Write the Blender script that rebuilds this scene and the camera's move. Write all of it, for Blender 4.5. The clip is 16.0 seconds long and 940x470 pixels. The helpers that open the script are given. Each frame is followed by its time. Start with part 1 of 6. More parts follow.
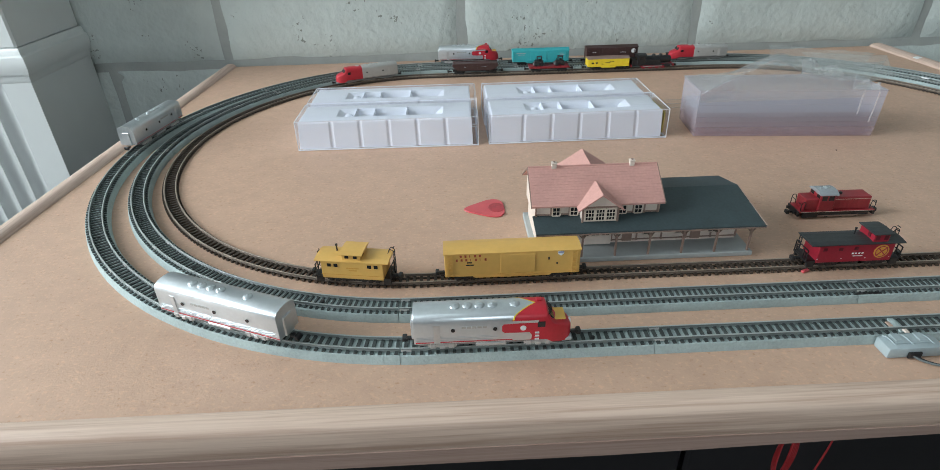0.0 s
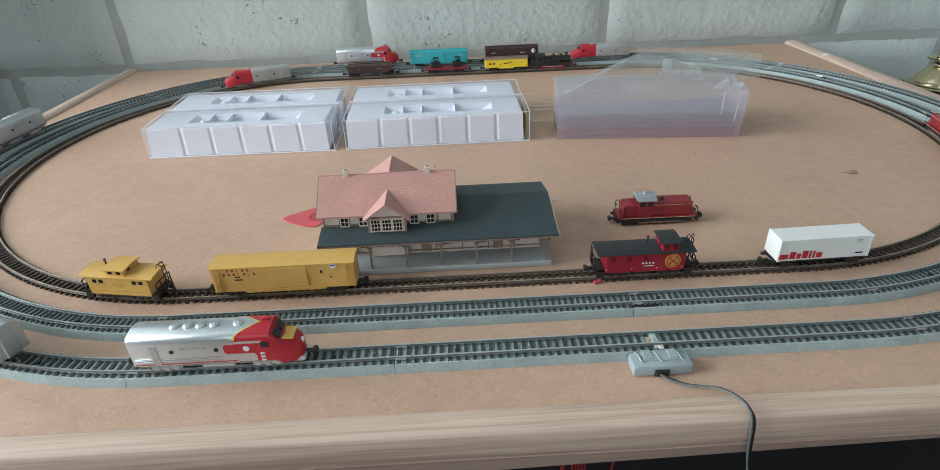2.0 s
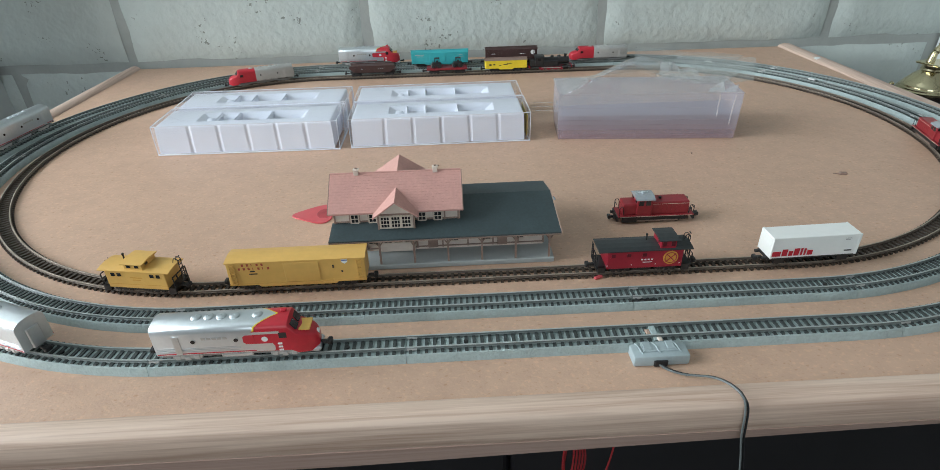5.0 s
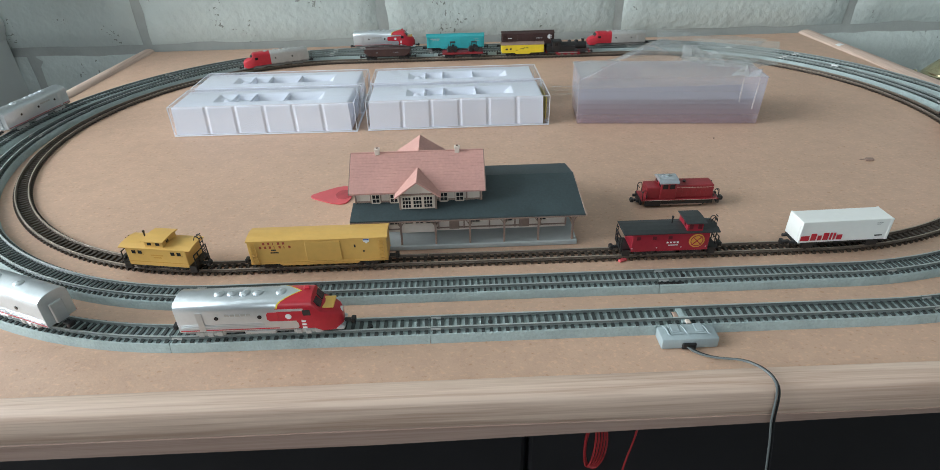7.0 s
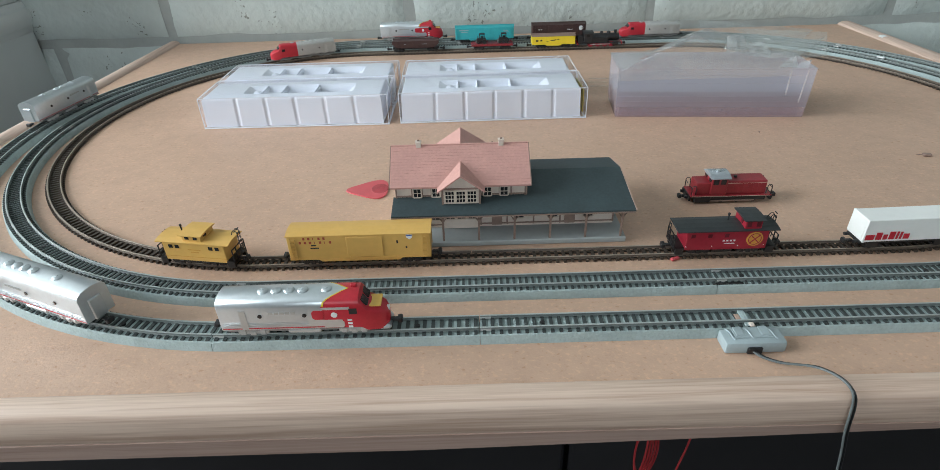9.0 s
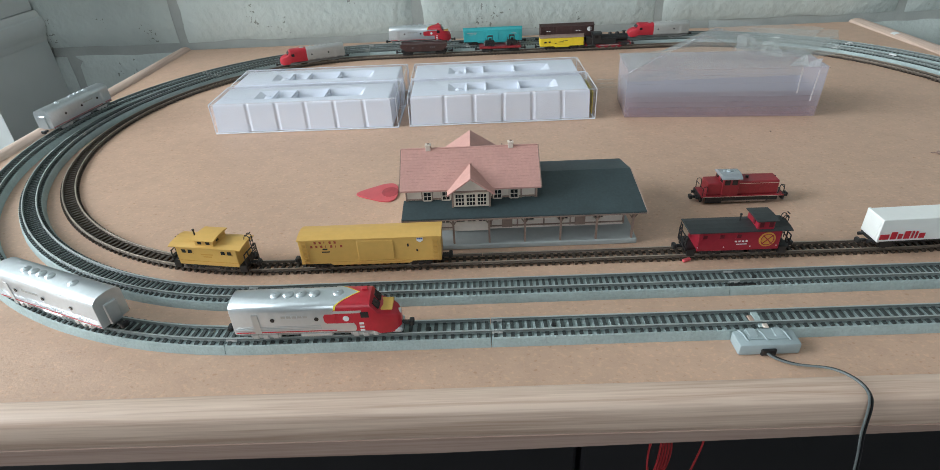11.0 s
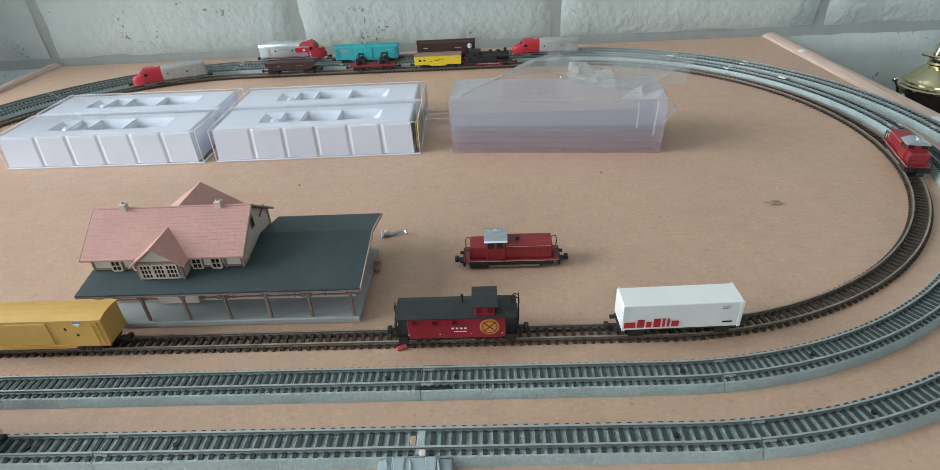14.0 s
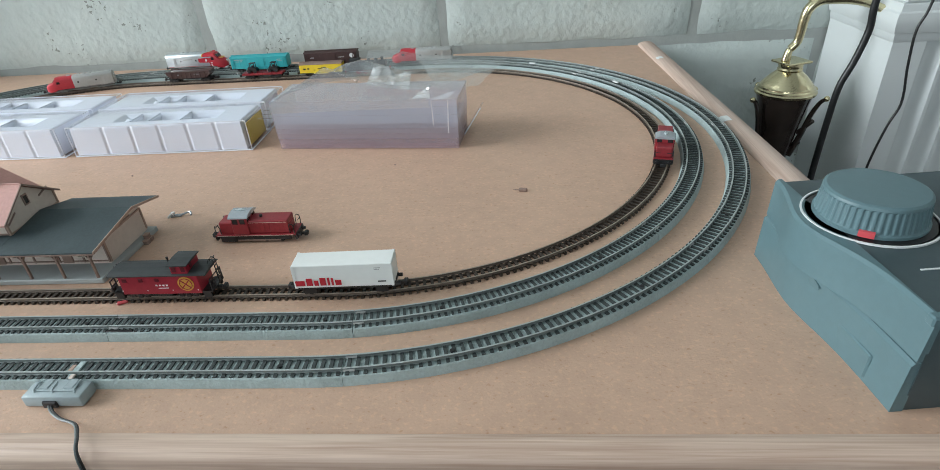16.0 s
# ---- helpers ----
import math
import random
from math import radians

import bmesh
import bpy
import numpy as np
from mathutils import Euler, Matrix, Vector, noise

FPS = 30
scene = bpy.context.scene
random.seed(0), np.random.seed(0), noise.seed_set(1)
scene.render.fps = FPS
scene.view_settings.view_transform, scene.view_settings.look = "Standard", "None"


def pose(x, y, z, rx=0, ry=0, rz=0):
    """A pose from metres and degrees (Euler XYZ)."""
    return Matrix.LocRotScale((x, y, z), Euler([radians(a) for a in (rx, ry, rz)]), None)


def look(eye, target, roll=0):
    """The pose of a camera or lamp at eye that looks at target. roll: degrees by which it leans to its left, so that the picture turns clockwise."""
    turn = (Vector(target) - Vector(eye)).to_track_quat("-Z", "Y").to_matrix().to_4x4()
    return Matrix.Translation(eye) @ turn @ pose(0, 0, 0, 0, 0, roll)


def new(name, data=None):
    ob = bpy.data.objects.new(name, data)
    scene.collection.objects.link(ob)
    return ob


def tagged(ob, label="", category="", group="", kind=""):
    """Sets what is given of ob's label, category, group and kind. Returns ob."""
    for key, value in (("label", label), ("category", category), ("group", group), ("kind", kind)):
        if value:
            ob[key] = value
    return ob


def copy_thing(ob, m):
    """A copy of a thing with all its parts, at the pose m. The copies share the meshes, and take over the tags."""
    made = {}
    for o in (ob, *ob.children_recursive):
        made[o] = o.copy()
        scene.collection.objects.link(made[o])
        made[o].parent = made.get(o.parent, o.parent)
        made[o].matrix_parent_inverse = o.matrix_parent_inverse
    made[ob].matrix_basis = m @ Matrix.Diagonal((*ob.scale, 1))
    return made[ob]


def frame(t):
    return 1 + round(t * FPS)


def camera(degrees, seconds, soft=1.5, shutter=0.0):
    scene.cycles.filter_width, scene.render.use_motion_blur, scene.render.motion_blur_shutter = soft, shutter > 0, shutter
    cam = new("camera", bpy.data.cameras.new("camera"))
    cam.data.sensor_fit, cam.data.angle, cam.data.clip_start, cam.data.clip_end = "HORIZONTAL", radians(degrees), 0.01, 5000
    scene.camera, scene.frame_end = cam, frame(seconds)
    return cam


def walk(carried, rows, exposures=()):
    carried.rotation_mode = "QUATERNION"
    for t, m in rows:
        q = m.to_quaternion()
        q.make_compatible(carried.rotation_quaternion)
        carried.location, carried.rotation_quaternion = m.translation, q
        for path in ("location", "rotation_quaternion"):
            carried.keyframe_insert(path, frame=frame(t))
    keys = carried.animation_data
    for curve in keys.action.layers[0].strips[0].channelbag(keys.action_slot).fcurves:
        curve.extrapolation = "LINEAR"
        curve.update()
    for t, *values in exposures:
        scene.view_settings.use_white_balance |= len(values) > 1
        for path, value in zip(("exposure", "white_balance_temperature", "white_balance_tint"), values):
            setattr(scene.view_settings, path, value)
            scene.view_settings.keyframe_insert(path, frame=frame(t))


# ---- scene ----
cam = camera(78.5, 16.0, 0.6)

PATH = [
    (0, (-0.004, -0.041, 0.175), (0.042, 1.675, -0.851), -1.5),
    (0.5, (0.019, -0.041, 0.174), (0.056, 1.677, -0.849), -1.8),
    (1, (0.09, -0.036, 0.171), (0.113, 1.687, -0.844), -2.3),
    (1.5, (0.11, -0.035, 0.175), (0.138, 1.685, -0.844), -2.5),
    (2, (0.109, -0.032, 0.171), (0.148, 1.683, -0.857), -2.2),
    (2.5, (0.108, -0.031, 0.172), (0.152, 1.678, -0.865), -2.0),
    (3, (0.106, -0.033, 0.17), (0.159, 1.677, -0.865), -1.6),
    (3.5, (0.101, -0.039, 0.177), (0.158, 1.675, -0.851), -1.1),
    (6, (0.103, -0.042, 0.173), (0.165, 1.663, -0.871), -1.8),
    (6.5, (0.102, -0.04, 0.169), (0.164, 1.66, -0.883), -1.4),
    (7, (0.094, -0.041, 0.17), (0.13, 1.656, -0.89), -1.4),
    (7.5, (0.082, -0.037, 0.168), (0.092, 1.655, -0.898), -1.8),
    (8, (0.081, -0.034, 0.168), (0.083, 1.654, -0.905), -1.8),
    (8.5, (0.081, -0.031, 0.166), (0.075, 1.656, -0.909), -1.9),
    (9, (0.078, -0.031, 0.165), (0.069, 1.657, -0.908), -1.8),
    (11.5, (0.077, -0.031, 0.166), (0.027, 1.661, -0.9), -3.1),
    (12, (0.076, -0.025, 0.167), (0.017, 1.668, -0.897), -3.1),
    (12.5, (0.08, -0.019, 0.167), (0.022, 1.681, -0.886), -3.0),
    (13, (0.104, -0.008, 0.182), (0.059, 1.693, -0.87), -2.9),
    (13.5, (0.156, 0.009, 0.178), (0.111, 1.699, -0.89), -2.9),
    (14, (0.215, 0.026, 0.165), (0.143, 1.714, -0.905), -3.1),
    (14.5, (0.255, 0.014, 0.156), (0.161, 1.712, -0.896), -3.4),
    (15, (0.291, 0.005, 0.157), (0.192, 1.714, -0.877), -3.1),
    (15.5, (0.337, -0.008, 0.167), (0.2, 1.705, -0.857), -3.5),
    (16, (0.368, -0.013, 0.162), (0.215, 1.697, -0.864), -4.1),
]
walk(cam, [(t, look(eye, target, roll)) for t, eye, target, roll in PATH], [(0, -0.04), (1.5, 0.0), (3, 0.05), (6, 0.06), (9, 0.06), (12.5, 0.02), (13.2, 0.02), (14, 0.13), (15, 0.25), (16, 0.25)])

# ---- light ----
SUN_AZ, SUN_EL = radians(-122), radians(32)
world = bpy.data.worlds.new("world")
scene.world = world
world.use_nodes = True
wn = world.node_tree.nodes
sky = wn.new("ShaderNodeTexSky")
sky.sky_type, sky.sun_disc, sky.sun_elevation, sky.sun_rotation = "NISHITA", False, SUN_EL, SUN_AZ
world.node_tree.links.new(sky.outputs[0], wn["Background"].inputs[0])
wn["Background"].inputs[1].default_value = 0.12


def area_lamp(name, eye, target, width, height, watts, colour):
    lamp = bpy.data.lights.new(name, "AREA")
    lamp.shape, lamp.size, lamp.size_y, lamp.energy, lamp.color = "RECTANGLE", width, height, watts, colour
    ob = new(name, lamp)
    ob.matrix_world = look(eye, target)
    return ob


# daylight through the window to the left, and an added fill lamp behind
area_lamp("window_daylight_west", (-1.66, 0.05, 0.75), (0.3, 0.35, 0.1), 1.05, 1.2, 48, (0.895, 0.965, 1.0))
area_lamp("fill_light_south", (-0.3, -2.36, 0.85), (-0.1, 0.4, 0.2), 1.2, 1.1, 12, (0.915, 0.975, 1.0))


# ---- materials ----
def mat(name, colour, rough=0.5, metal=0.0, vary=0.12, scale=400.0, bump=0.0, bump_scale=None, coat=0.0, second=None, rnd=0.0):
    """Principled surface with two scales of tone variation and a fine relief, in object metres."""
    m = bpy.data.materials.new(name)
    m.use_nodes = True
    nt = m.node_tree
    bsdf = nt.nodes["Principled BSDF"]
    co = nt.nodes.new("ShaderNodeTexCoord")
    fine = nt.nodes.new("ShaderNodeTexNoise")
    fine.inputs["Scale"].default_value, fine.inputs["Detail"].default_value = scale, 4
    wide = nt.nodes.new("ShaderNodeTexNoise")
    wide.inputs["Scale"].default_value, wide.inputs["Detail"].default_value = scale / 9, 3
    for n in (fine, wide):
        nt.links.new(co.outputs["Object"], n.inputs["Vector"])
    add = nt.nodes.new("ShaderNodeMath")
    add.operation = "ADD"
    nt.links.new(fine.outputs[0], add.inputs[0])
    nt.links.new(wide.outputs[0], add.inputs[1])
    if rnd:
        info = nt.nodes.new("ShaderNodeObjectInfo")
        mad = nt.nodes.new("ShaderNodeMath")
        mad.operation = "MULTIPLY_ADD"
        mad.inputs[1].default_value = rnd
        nt.links.new(info.outputs["Random"], mad.inputs[0])
        nt.links.new(add.outputs[0], mad.inputs[2])
        add = mad
    ramp = nt.nodes.new("ShaderNodeValToRGB")
    lo = [max(0, c * (1 - vary)) for c in colour]
    hi = [min(1, c * (1 + vary)) for c in colour]
    if second:
        lo = list(second)
    ramp.color_ramp.elements[0].position, ramp.color_ramp.elements[1].position = 0.32, 0.68
    half = nt.nodes.new("ShaderNodeMath")
    half.operation = "MULTIPLY"
    half.inputs[1].default_value = 0.5
    nt.links.new(add.outputs[0], half.inputs[0])
    nt.links.new(half.outputs[0], ramp.inputs[0])
    ramp.color_ramp.elements[0].color, ramp.color_ramp.elements[1].color = (*lo, 1), (*hi, 1)
    nt.links.new(ramp.outputs[0], bsdf.inputs["Base Color"])
    bsdf.inputs["Roughness"].default_value, bsdf.inputs["Metallic"].default_value = rough, metal
    bsdf.inputs["Coat Weight"].default_value = coat
    if bump:
        b = nt.nodes.new("ShaderNodeBump")
        b.inputs["Strength"].default_value, b.inputs["Distance"].default_value = bump, 0.0006
        src = fine
        if bump_scale:
            src = nt.nodes.new("ShaderNodeTexNoise")
            src.inputs["Scale"].default_value, src.inputs["Detail"].default_value = bump_scale, 5
            nt.links.new(co.outputs["Object"], src.inputs["Vector"])
        nt.links.new(src.outputs[0], b.inputs["Height"])
        nt.links.new(b.outputs[0], bsdf.inputs["Normal"])
    return m


def clear_plastic(name, tint, milk, milk_colour, rough=0.06, shine=0.04):
    """Thin clear film or sheet: see-through, with gloss by Fresnel and a little haze of its own."""
    m = bpy.data.materials.new(name)
    m.use_nodes = True
    nt = m.node_tree
    nt.nodes.remove(nt.nodes["Principled BSDF"])
    out = nt.nodes["Material Output"]
    see = nt.nodes.new("ShaderNodeBsdfTransparent")
    see.inputs[0].default_value = (*tint, 1)
    haze = nt.nodes.new("ShaderNodeBsdfDiffuse")
    haze.inputs[0].default_value = (*milk_colour, 1)
    gloss = nt.nodes.new("ShaderNodeBsdfGlossy")
    gloss.inputs["Roughness"].default_value = rough
    facing = nt.nodes.new("ShaderNodeLayerWeight")
    facing.inputs[0].default_value = 0.5
    steep = nt.nodes.new("ShaderNodeMath")
    steep.operation = "POWER"
    steep.inputs[1].default_value = 4.5
    nt.links.new(facing.outputs["Facing"], steep.inputs[0])
    fres = nt.nodes.new("ShaderNodeMath")
    fres.operation = "MULTIPLY_ADD"
    fres.inputs[1].default_value, fres.inputs[2].default_value = 0.7, shine
    nt.links.new(steep.outputs[0], fres.inputs[0])
    a, b = nt.nodes.new("ShaderNodeMixShader"), nt.nodes.new("ShaderNodeMixShader")
    a.inputs[0].default_value = milk
    nt.links.new(see.outputs[0], a.inputs[1])
    nt.links.new(haze.outputs[0], a.inputs[2])
    nt.links.new(fres.outputs[0], b.inputs[0])
    nt.links.new(a.outputs[0], b.inputs[1])
    nt.links.new(gloss.outputs[0], b.inputs[2])
    nt.links.new(b.outputs[0], out.inputs[0])
    return m


def board_mat():
    """Hardboard: tan fibre with fine dark and light flecks and broad paler clouds."""
    m = mat("hardboard", (0.545, 0.362, 0.262), 0.5, vary=0.10, scale=110, bump=0.22, bump_scale=900)
    nt = m.node_tree
    bsdf = nt.nodes["Principled BSDF"]
    base = bsdf.inputs["Base Color"].links[0].from_socket
    co = nt.nodes.new("ShaderNodeTexCoord")
    stretch = nt.nodes.new("ShaderNodeMapping")
    stretch.inputs["Scale"].default_value = (430, 540, 430)
    nt.links.new(co.outputs["Object"], stretch.inputs[0])
    fleck = nt.nodes.new("ShaderNodeTexNoise")
    fleck.inputs["Scale"].default_value, fleck.inputs["Detail"].default_value = 1.0, 6
    nt.links.new(stretch.outputs[0], fleck.inputs["Vector"])
    dark = nt.nodes.new("ShaderNodeValToRGB")
    dark.color_ramp.elements[0].position, dark.color_ramp.elements[1].position = 0.29, 0.39
    dark.color_ramp.elements[0].color, dark.color_ramp.elements[1].color = (0.85, 0.76, 0.66, 1), (1, 1, 1, 1)
    e = dark.color_ramp.elements.new(0.55)
    e.color = (1, 1, 1, 1)
    e = dark.color_ramp.elements.new(0.66)
    e.color = (1.14, 1.12, 1.07, 1)
    nt.links.new(fleck.outputs[0], dark.inputs[0])
    mul = nt.nodes.new("ShaderNodeMix")
    mul.data_type, mul.blend_type = "RGBA", "MULTIPLY"
    mul.inputs["Factor"].default_value = 1.0
    nt.links.new(base, mul.inputs["A"])
    nt.links.new(dark.outputs[0], mul.inputs["B"])
    nt.links.new(mul.outputs["Result"], bsdf.inputs["Base Color"])
    return m


def wood_mat(name, light, dark, axis):
    """Bare moulding wood with long grain along one axis."""
    m = bpy.data.materials.new(name)
    m.use_nodes = True
    nt = m.node_tree
    bsdf = nt.nodes["Principled BSDF"]
    co = nt.nodes.new("ShaderNodeTexCoord")
    mp = nt.nodes.new("ShaderNodeMapping")
    mp.inputs["Scale"].default_value = (9, 420, 420) if axis == "x" else (420, 9, 420)
    nt.links.new(co.outputs["Object"], mp.inputs[0])
    n1 = nt.nodes.new("ShaderNodeTexNoise")
    n1.inputs["Scale"].default_value, n1.inputs["Detail"].default_value, n1.inputs["Distortion"].default_value = 0.42, 6, 0.9
    nt.links.new(mp.outputs[0], n1.inputs["Vector"])
    ramp = nt.nodes.new("ShaderNodeValToRGB")
    ramp.color_ramp.elements[0].position, ramp.color_ramp.elements[1].position = 0.38, 0.58
    ramp.color_ramp.elements[0].color, ramp.color_ramp.elements[1].color = (*dark, 1), (*light, 1)
    n2 = nt.nodes.new("ShaderNodeTexNoise")
    n2.inputs["Scale"].default_value, n2.inputs["Detail"].default_value, n2.inputs["Distortion"].default_value = 2.3, 4, 0.6
    nt.links.new(mp.outputs[0], n2.inputs["Vector"])
    both = nt.nodes.new("ShaderNodeMix")
    both.inputs["Factor"].default_value = 0.42
    nt.links.new(n1.outputs[0], both.inputs["A"])
    nt.links.new(n2.outputs[0], both.inputs["B"])
    nt.links.new(both.outputs["Result"], ramp.inputs[0])
    nt.links.new(ramp.outputs[0], bsdf.inputs["Base Color"])
    bsdf.inputs["Roughness"].default_value = 0.48
    b = nt.nodes.new("ShaderNodeBump")
    b.inputs["Strength"].default_value, b.inputs["Distance"].default_value = 0.15, 0.0004
    nt.links.new(n1.outputs[0], b.inputs["Height"])
    nt.links.new(b.outputs[0], bsdf.inputs["Normal"])
    return m


def plaster_mat(name, colour):
    """White paint over coarse block: soft lumps, small dark pits and a few scuffs."""
    m = mat(name, colour, 0.6, vary=0.07, scale=45, bump=0.48, bump_scale=120, rnd=0.12)
    nt = m.node_tree
    bsdf = nt.nodes["Principled BSDF"]
    base = bsdf.inputs["Base Color"].links[0].from_socket
    old = bsdf.inputs["Normal"].links[0].from_node
    old.inputs["Distance"].default_value = 0.004
    co = nt.nodes.new("ShaderNodeTexCoord")
    info = nt.nodes.new("ShaderNodeObjectInfo")
    shift = nt.nodes.new("ShaderNodeVectorMath")
    shift.operation = "ADD"
    nt.links.new(co.outputs["Object"], shift.inputs[0])
    nt.links.new(info.outputs["Random"], shift.inputs[1])
    warp = nt.nodes.new("ShaderNodeTexNoise")
    warp.inputs["Scale"].default_value, warp.inputs["Detail"].default_value = 300, 3
    nt.links.new(shift.outputs[0], warp.inputs["Vector"])
    gate = nt.nodes.new("ShaderNodeTexNoise")
    gate.inputs["Scale"].default_value = 28
    nt.links.new(shift.outputs[0], gate.inputs["Vector"])
    mulm = nt.nodes.new("ShaderNodeMath")
    mulm.operation = "MULTIPLY"
    nt.links.new(warp.outputs[0], mulm.inputs[0])
    nt.links.new(gate.outputs[0], mulm.inputs[1])
    pit = nt.nodes.new("ShaderNodeValToRGB")
    pit.color_ramp.elements[0].position, pit.color_ramp.elements[1].position = 0.416, 0.430
    pit.color_ramp.elements[0].color, pit.color_ramp.elements[1].color = (1, 1, 1, 1), (0.44, 0.43, 0.41, 1)
    nt.links.new(mulm.outputs[0], pit.inputs[0])
    mul = nt.nodes.new("ShaderNodeMix")
    mul.data_type, mul.blend_type = "RGBA", "MULTIPLY"
    mul.inputs["Factor"].default_value = 1.0
    nt.links.new(base, mul.inputs["A"])
    nt.links.new(pit.outputs[0], mul.inputs["B"])
    nt.links.new(mul.outputs["Result"], bsdf.inputs["Base Color"])
    return m


BOARD = board_mat()
WOOD_X = wood_mat("moulding_wood_long", (0.67, 0.515, 0.415), (0.46, 0.315, 0.24), "x")
# darker, redder wood colour for the strip below the front lipping
WOOD_LOW = wood_mat("darker_edge_wood", (0.50, 0.36, 0.30), (0.38, 0.25, 0.20), "x")
WOOD_Y = wood_mat("moulding_wood_side", (0.64, 0.49, 0.41), (0.48, 0.34, 0.27), "y")
BLOCK = plaster_mat("painted_block", (0.515, 0.575, 0.555))
MORTAR = mat("painted_mortar", (0.37, 0.395, 0.38), 0.8, vary=0.12, scale=60, bump=0.6, bump_scale=260)
PAINT = mat("white_gloss_paint", (0.64, 0.68, 0.68), 0.35, vary=0.03, scale=30)
ROOM = mat("room_wall_paint", (0.60, 0.60, 0.59), 0.8, vary=0.05, scale=8)
CARPET = mat("dark_carpet", (0.05, 0.045, 0.042), 0.95, vary=0.3, scale=120, bump=0.4)
DARK = mat("underboard_shade", (0.012, 0.012, 0.014), 0.5, vary=0.3, scale=20)
ROADBED = mat("grey_roadbed", (0.36, 0.445, 0.445), 0.7, vary=0.16, scale=800, bump=0.8, bump_scale=900)
TIE_GREY = mat("grey_sleeper", (0.042, 0.052, 0.051), 0.6, vary=0.25, scale=900, rnd=0.25)
TIE_BROWN = mat("brown_sleeper", (0.050, 0.037, 0.028), 0.55, vary=0.3, scale=900, rnd=0.25)
RAIL = mat("nickel_rail", (0.42, 0.465, 0.455), 0.5, 0.35, vary=0.12, scale=300)
RAIL_SIDE = mat("dark_rail_web", (0.19, 0.22, 0.215), 0.55, 0.3, vary=0.2, scale=400)
RAIL_OLD_SIDE = mat("brown_rail_web", (0.17, 0.138, 0.112), 0.6, 0.3, vary=0.25, scale=300)
RAIL_OLD = mat("tarnished_rail", (0.37, 0.315, 0.255), 0.5, 0.4, vary=0.25, scale=200)
SILVER = mat("silver_paint", (0.62, 0.67, 0.70), 0.30, 0.78, vary=0.06, scale=500)
SILVER_DULL = mat("dull_silver_plastic", (0.47, 0.48, 0.47), 0.45, 0.25, vary=0.08, scale=500)
RED = mat("glossy_red_paint", (0.50, 0.022, 0.038), 0.32, vary=0.10, scale=600)
RED_PALE = mat("flat_red_paint", (0.46, 0.018, 0.034), 0.42, vary=0.10, scale=500)
DARK_RED = mat("oxide_red_paint", (0.30, 0.014, 0.030), 0.42, vary=0.16, scale=500)
SHADE_RED = mat("tinted_dark_red_window", (0.10, 0.010, 0.016), 0.3, vary=0.1, scale=400)
BURGUNDY = mat("burgundy_paint", (0.26, 0.020, 0.028), 0.42, vary=0.16, scale=500)
YELLOW = mat("armour_yellow_paint", (0.66, 0.40, 0.11), 0.45, vary=0.06, scale=350)
YELLOW2 = mat("signal_yellow_paint", (0.78, 0.60, 0.03), 0.45, vary=0.06, scale=350)
NOSE_YELLOW = mat("warm_yellow_paint", (0.78, 0.47, 0.10), 0.4, vary=0.06, scale=500)
RUST_PRINT = mat("rust_red_print", (0.36, 0.055, 0.03), 0.5, vary=0.15, scale=900)
GOLD_PAINT = mat("gold_paint", (0.58, 0.30, 0.05), 0.45, vary=0.08, scale=500)
TEAL = mat("turquoise_paint", (0.035, 0.42, 0.46), 0.45, vary=0.08, scale=400)
BROWN = mat("dark_brown_paint", (0.055, 0.024, 0.022), 0.5, vary=0.2, scale=400)
BLACK = mat("black_plastic", (0.014, 0.014, 0.015), 0.42, vary=0.3, scale=500)
SOFT_BLACK = mat("weathered_black_roof", (0.026, 0.031, 0.033), 0.5, vary=0.3, scale=500, bump=0.15)
WHITE = mat("white_plastic", (0.80, 0.82, 0.80), 0.4, vary=0.03, scale=300)
TRAY = mat("white_tray_plastic", (0.735, 0.78, 0.87), 0.30, vary=0.02, scale=150)
GREY_ROOF = mat("grey_cab_roof", (0.40, 0.44, 0.47), 0.18, 0.35, vary=0.08, scale=600)
GREY_MID = mat("grey_frame_plastic", (0.22, 0.23, 0.23), 0.5, vary=0.15, scale=600)
FEEDER = mat("feeder_grey_plastic", (0.34, 0.41, 0.43), 0.5, vary=0.08, scale=400)
TILE = mat("pink_roof_tile", (0.575, 0.315, 0.275), 0.62, vary=0.10, scale=700)
SLATE = mat("dark_slate_roof", (0.036, 0.056, 0.062), 0.62, vary=0.22, scale=700, bump=0.15)
CREAM = mat("cream_wall_plastic", (0.66, 0.57, 0.50), 0.6, vary=0.08, scale=500)
TIMBER_TAN = mat("tan_end_framing", (0.44, 0.31, 0.245), 0.6, vary=0.12, scale=700)
TIMBER = mat("tan_timber_plastic", (0.27, 0.185, 0.15), 0.6, vary=0.14, scale=700)
PLATFORM = mat("pale_grey_platform", (0.37, 0.40, 0.40), 0.6, vary=0.06, scale=500)
FRAME_PALE = mat("pale_window_frame", (0.62, 0.53, 0.45), 0.5, vary=0.05, scale=500)
DARKGLASS = mat("dark_window", (0.020, 0.020, 0.022), 0.15, vary=0.2, scale=200)
PICK = mat("red_celluloid", (0.62, 0.085, 0.10), 0.3, vary=0.10, scale=160, coat=0.3)
PICK_MARK = mat("worn_print_on_red", (0.40, 0.05, 0.06), 0.45, vary=0.25, scale=500)
CTRL = mat("blue_grey_plastic", (0.105, 0.18, 0.20), 0.42, vary=0.05, scale=250, bump=0.05, bump_scale=1500)
CTRL_DARK = mat("dark_grey_plastic", (0.052, 0.078, 0.085), 0.48, vary=0.06, scale=250, bump=0.06, bump_scale=1500)
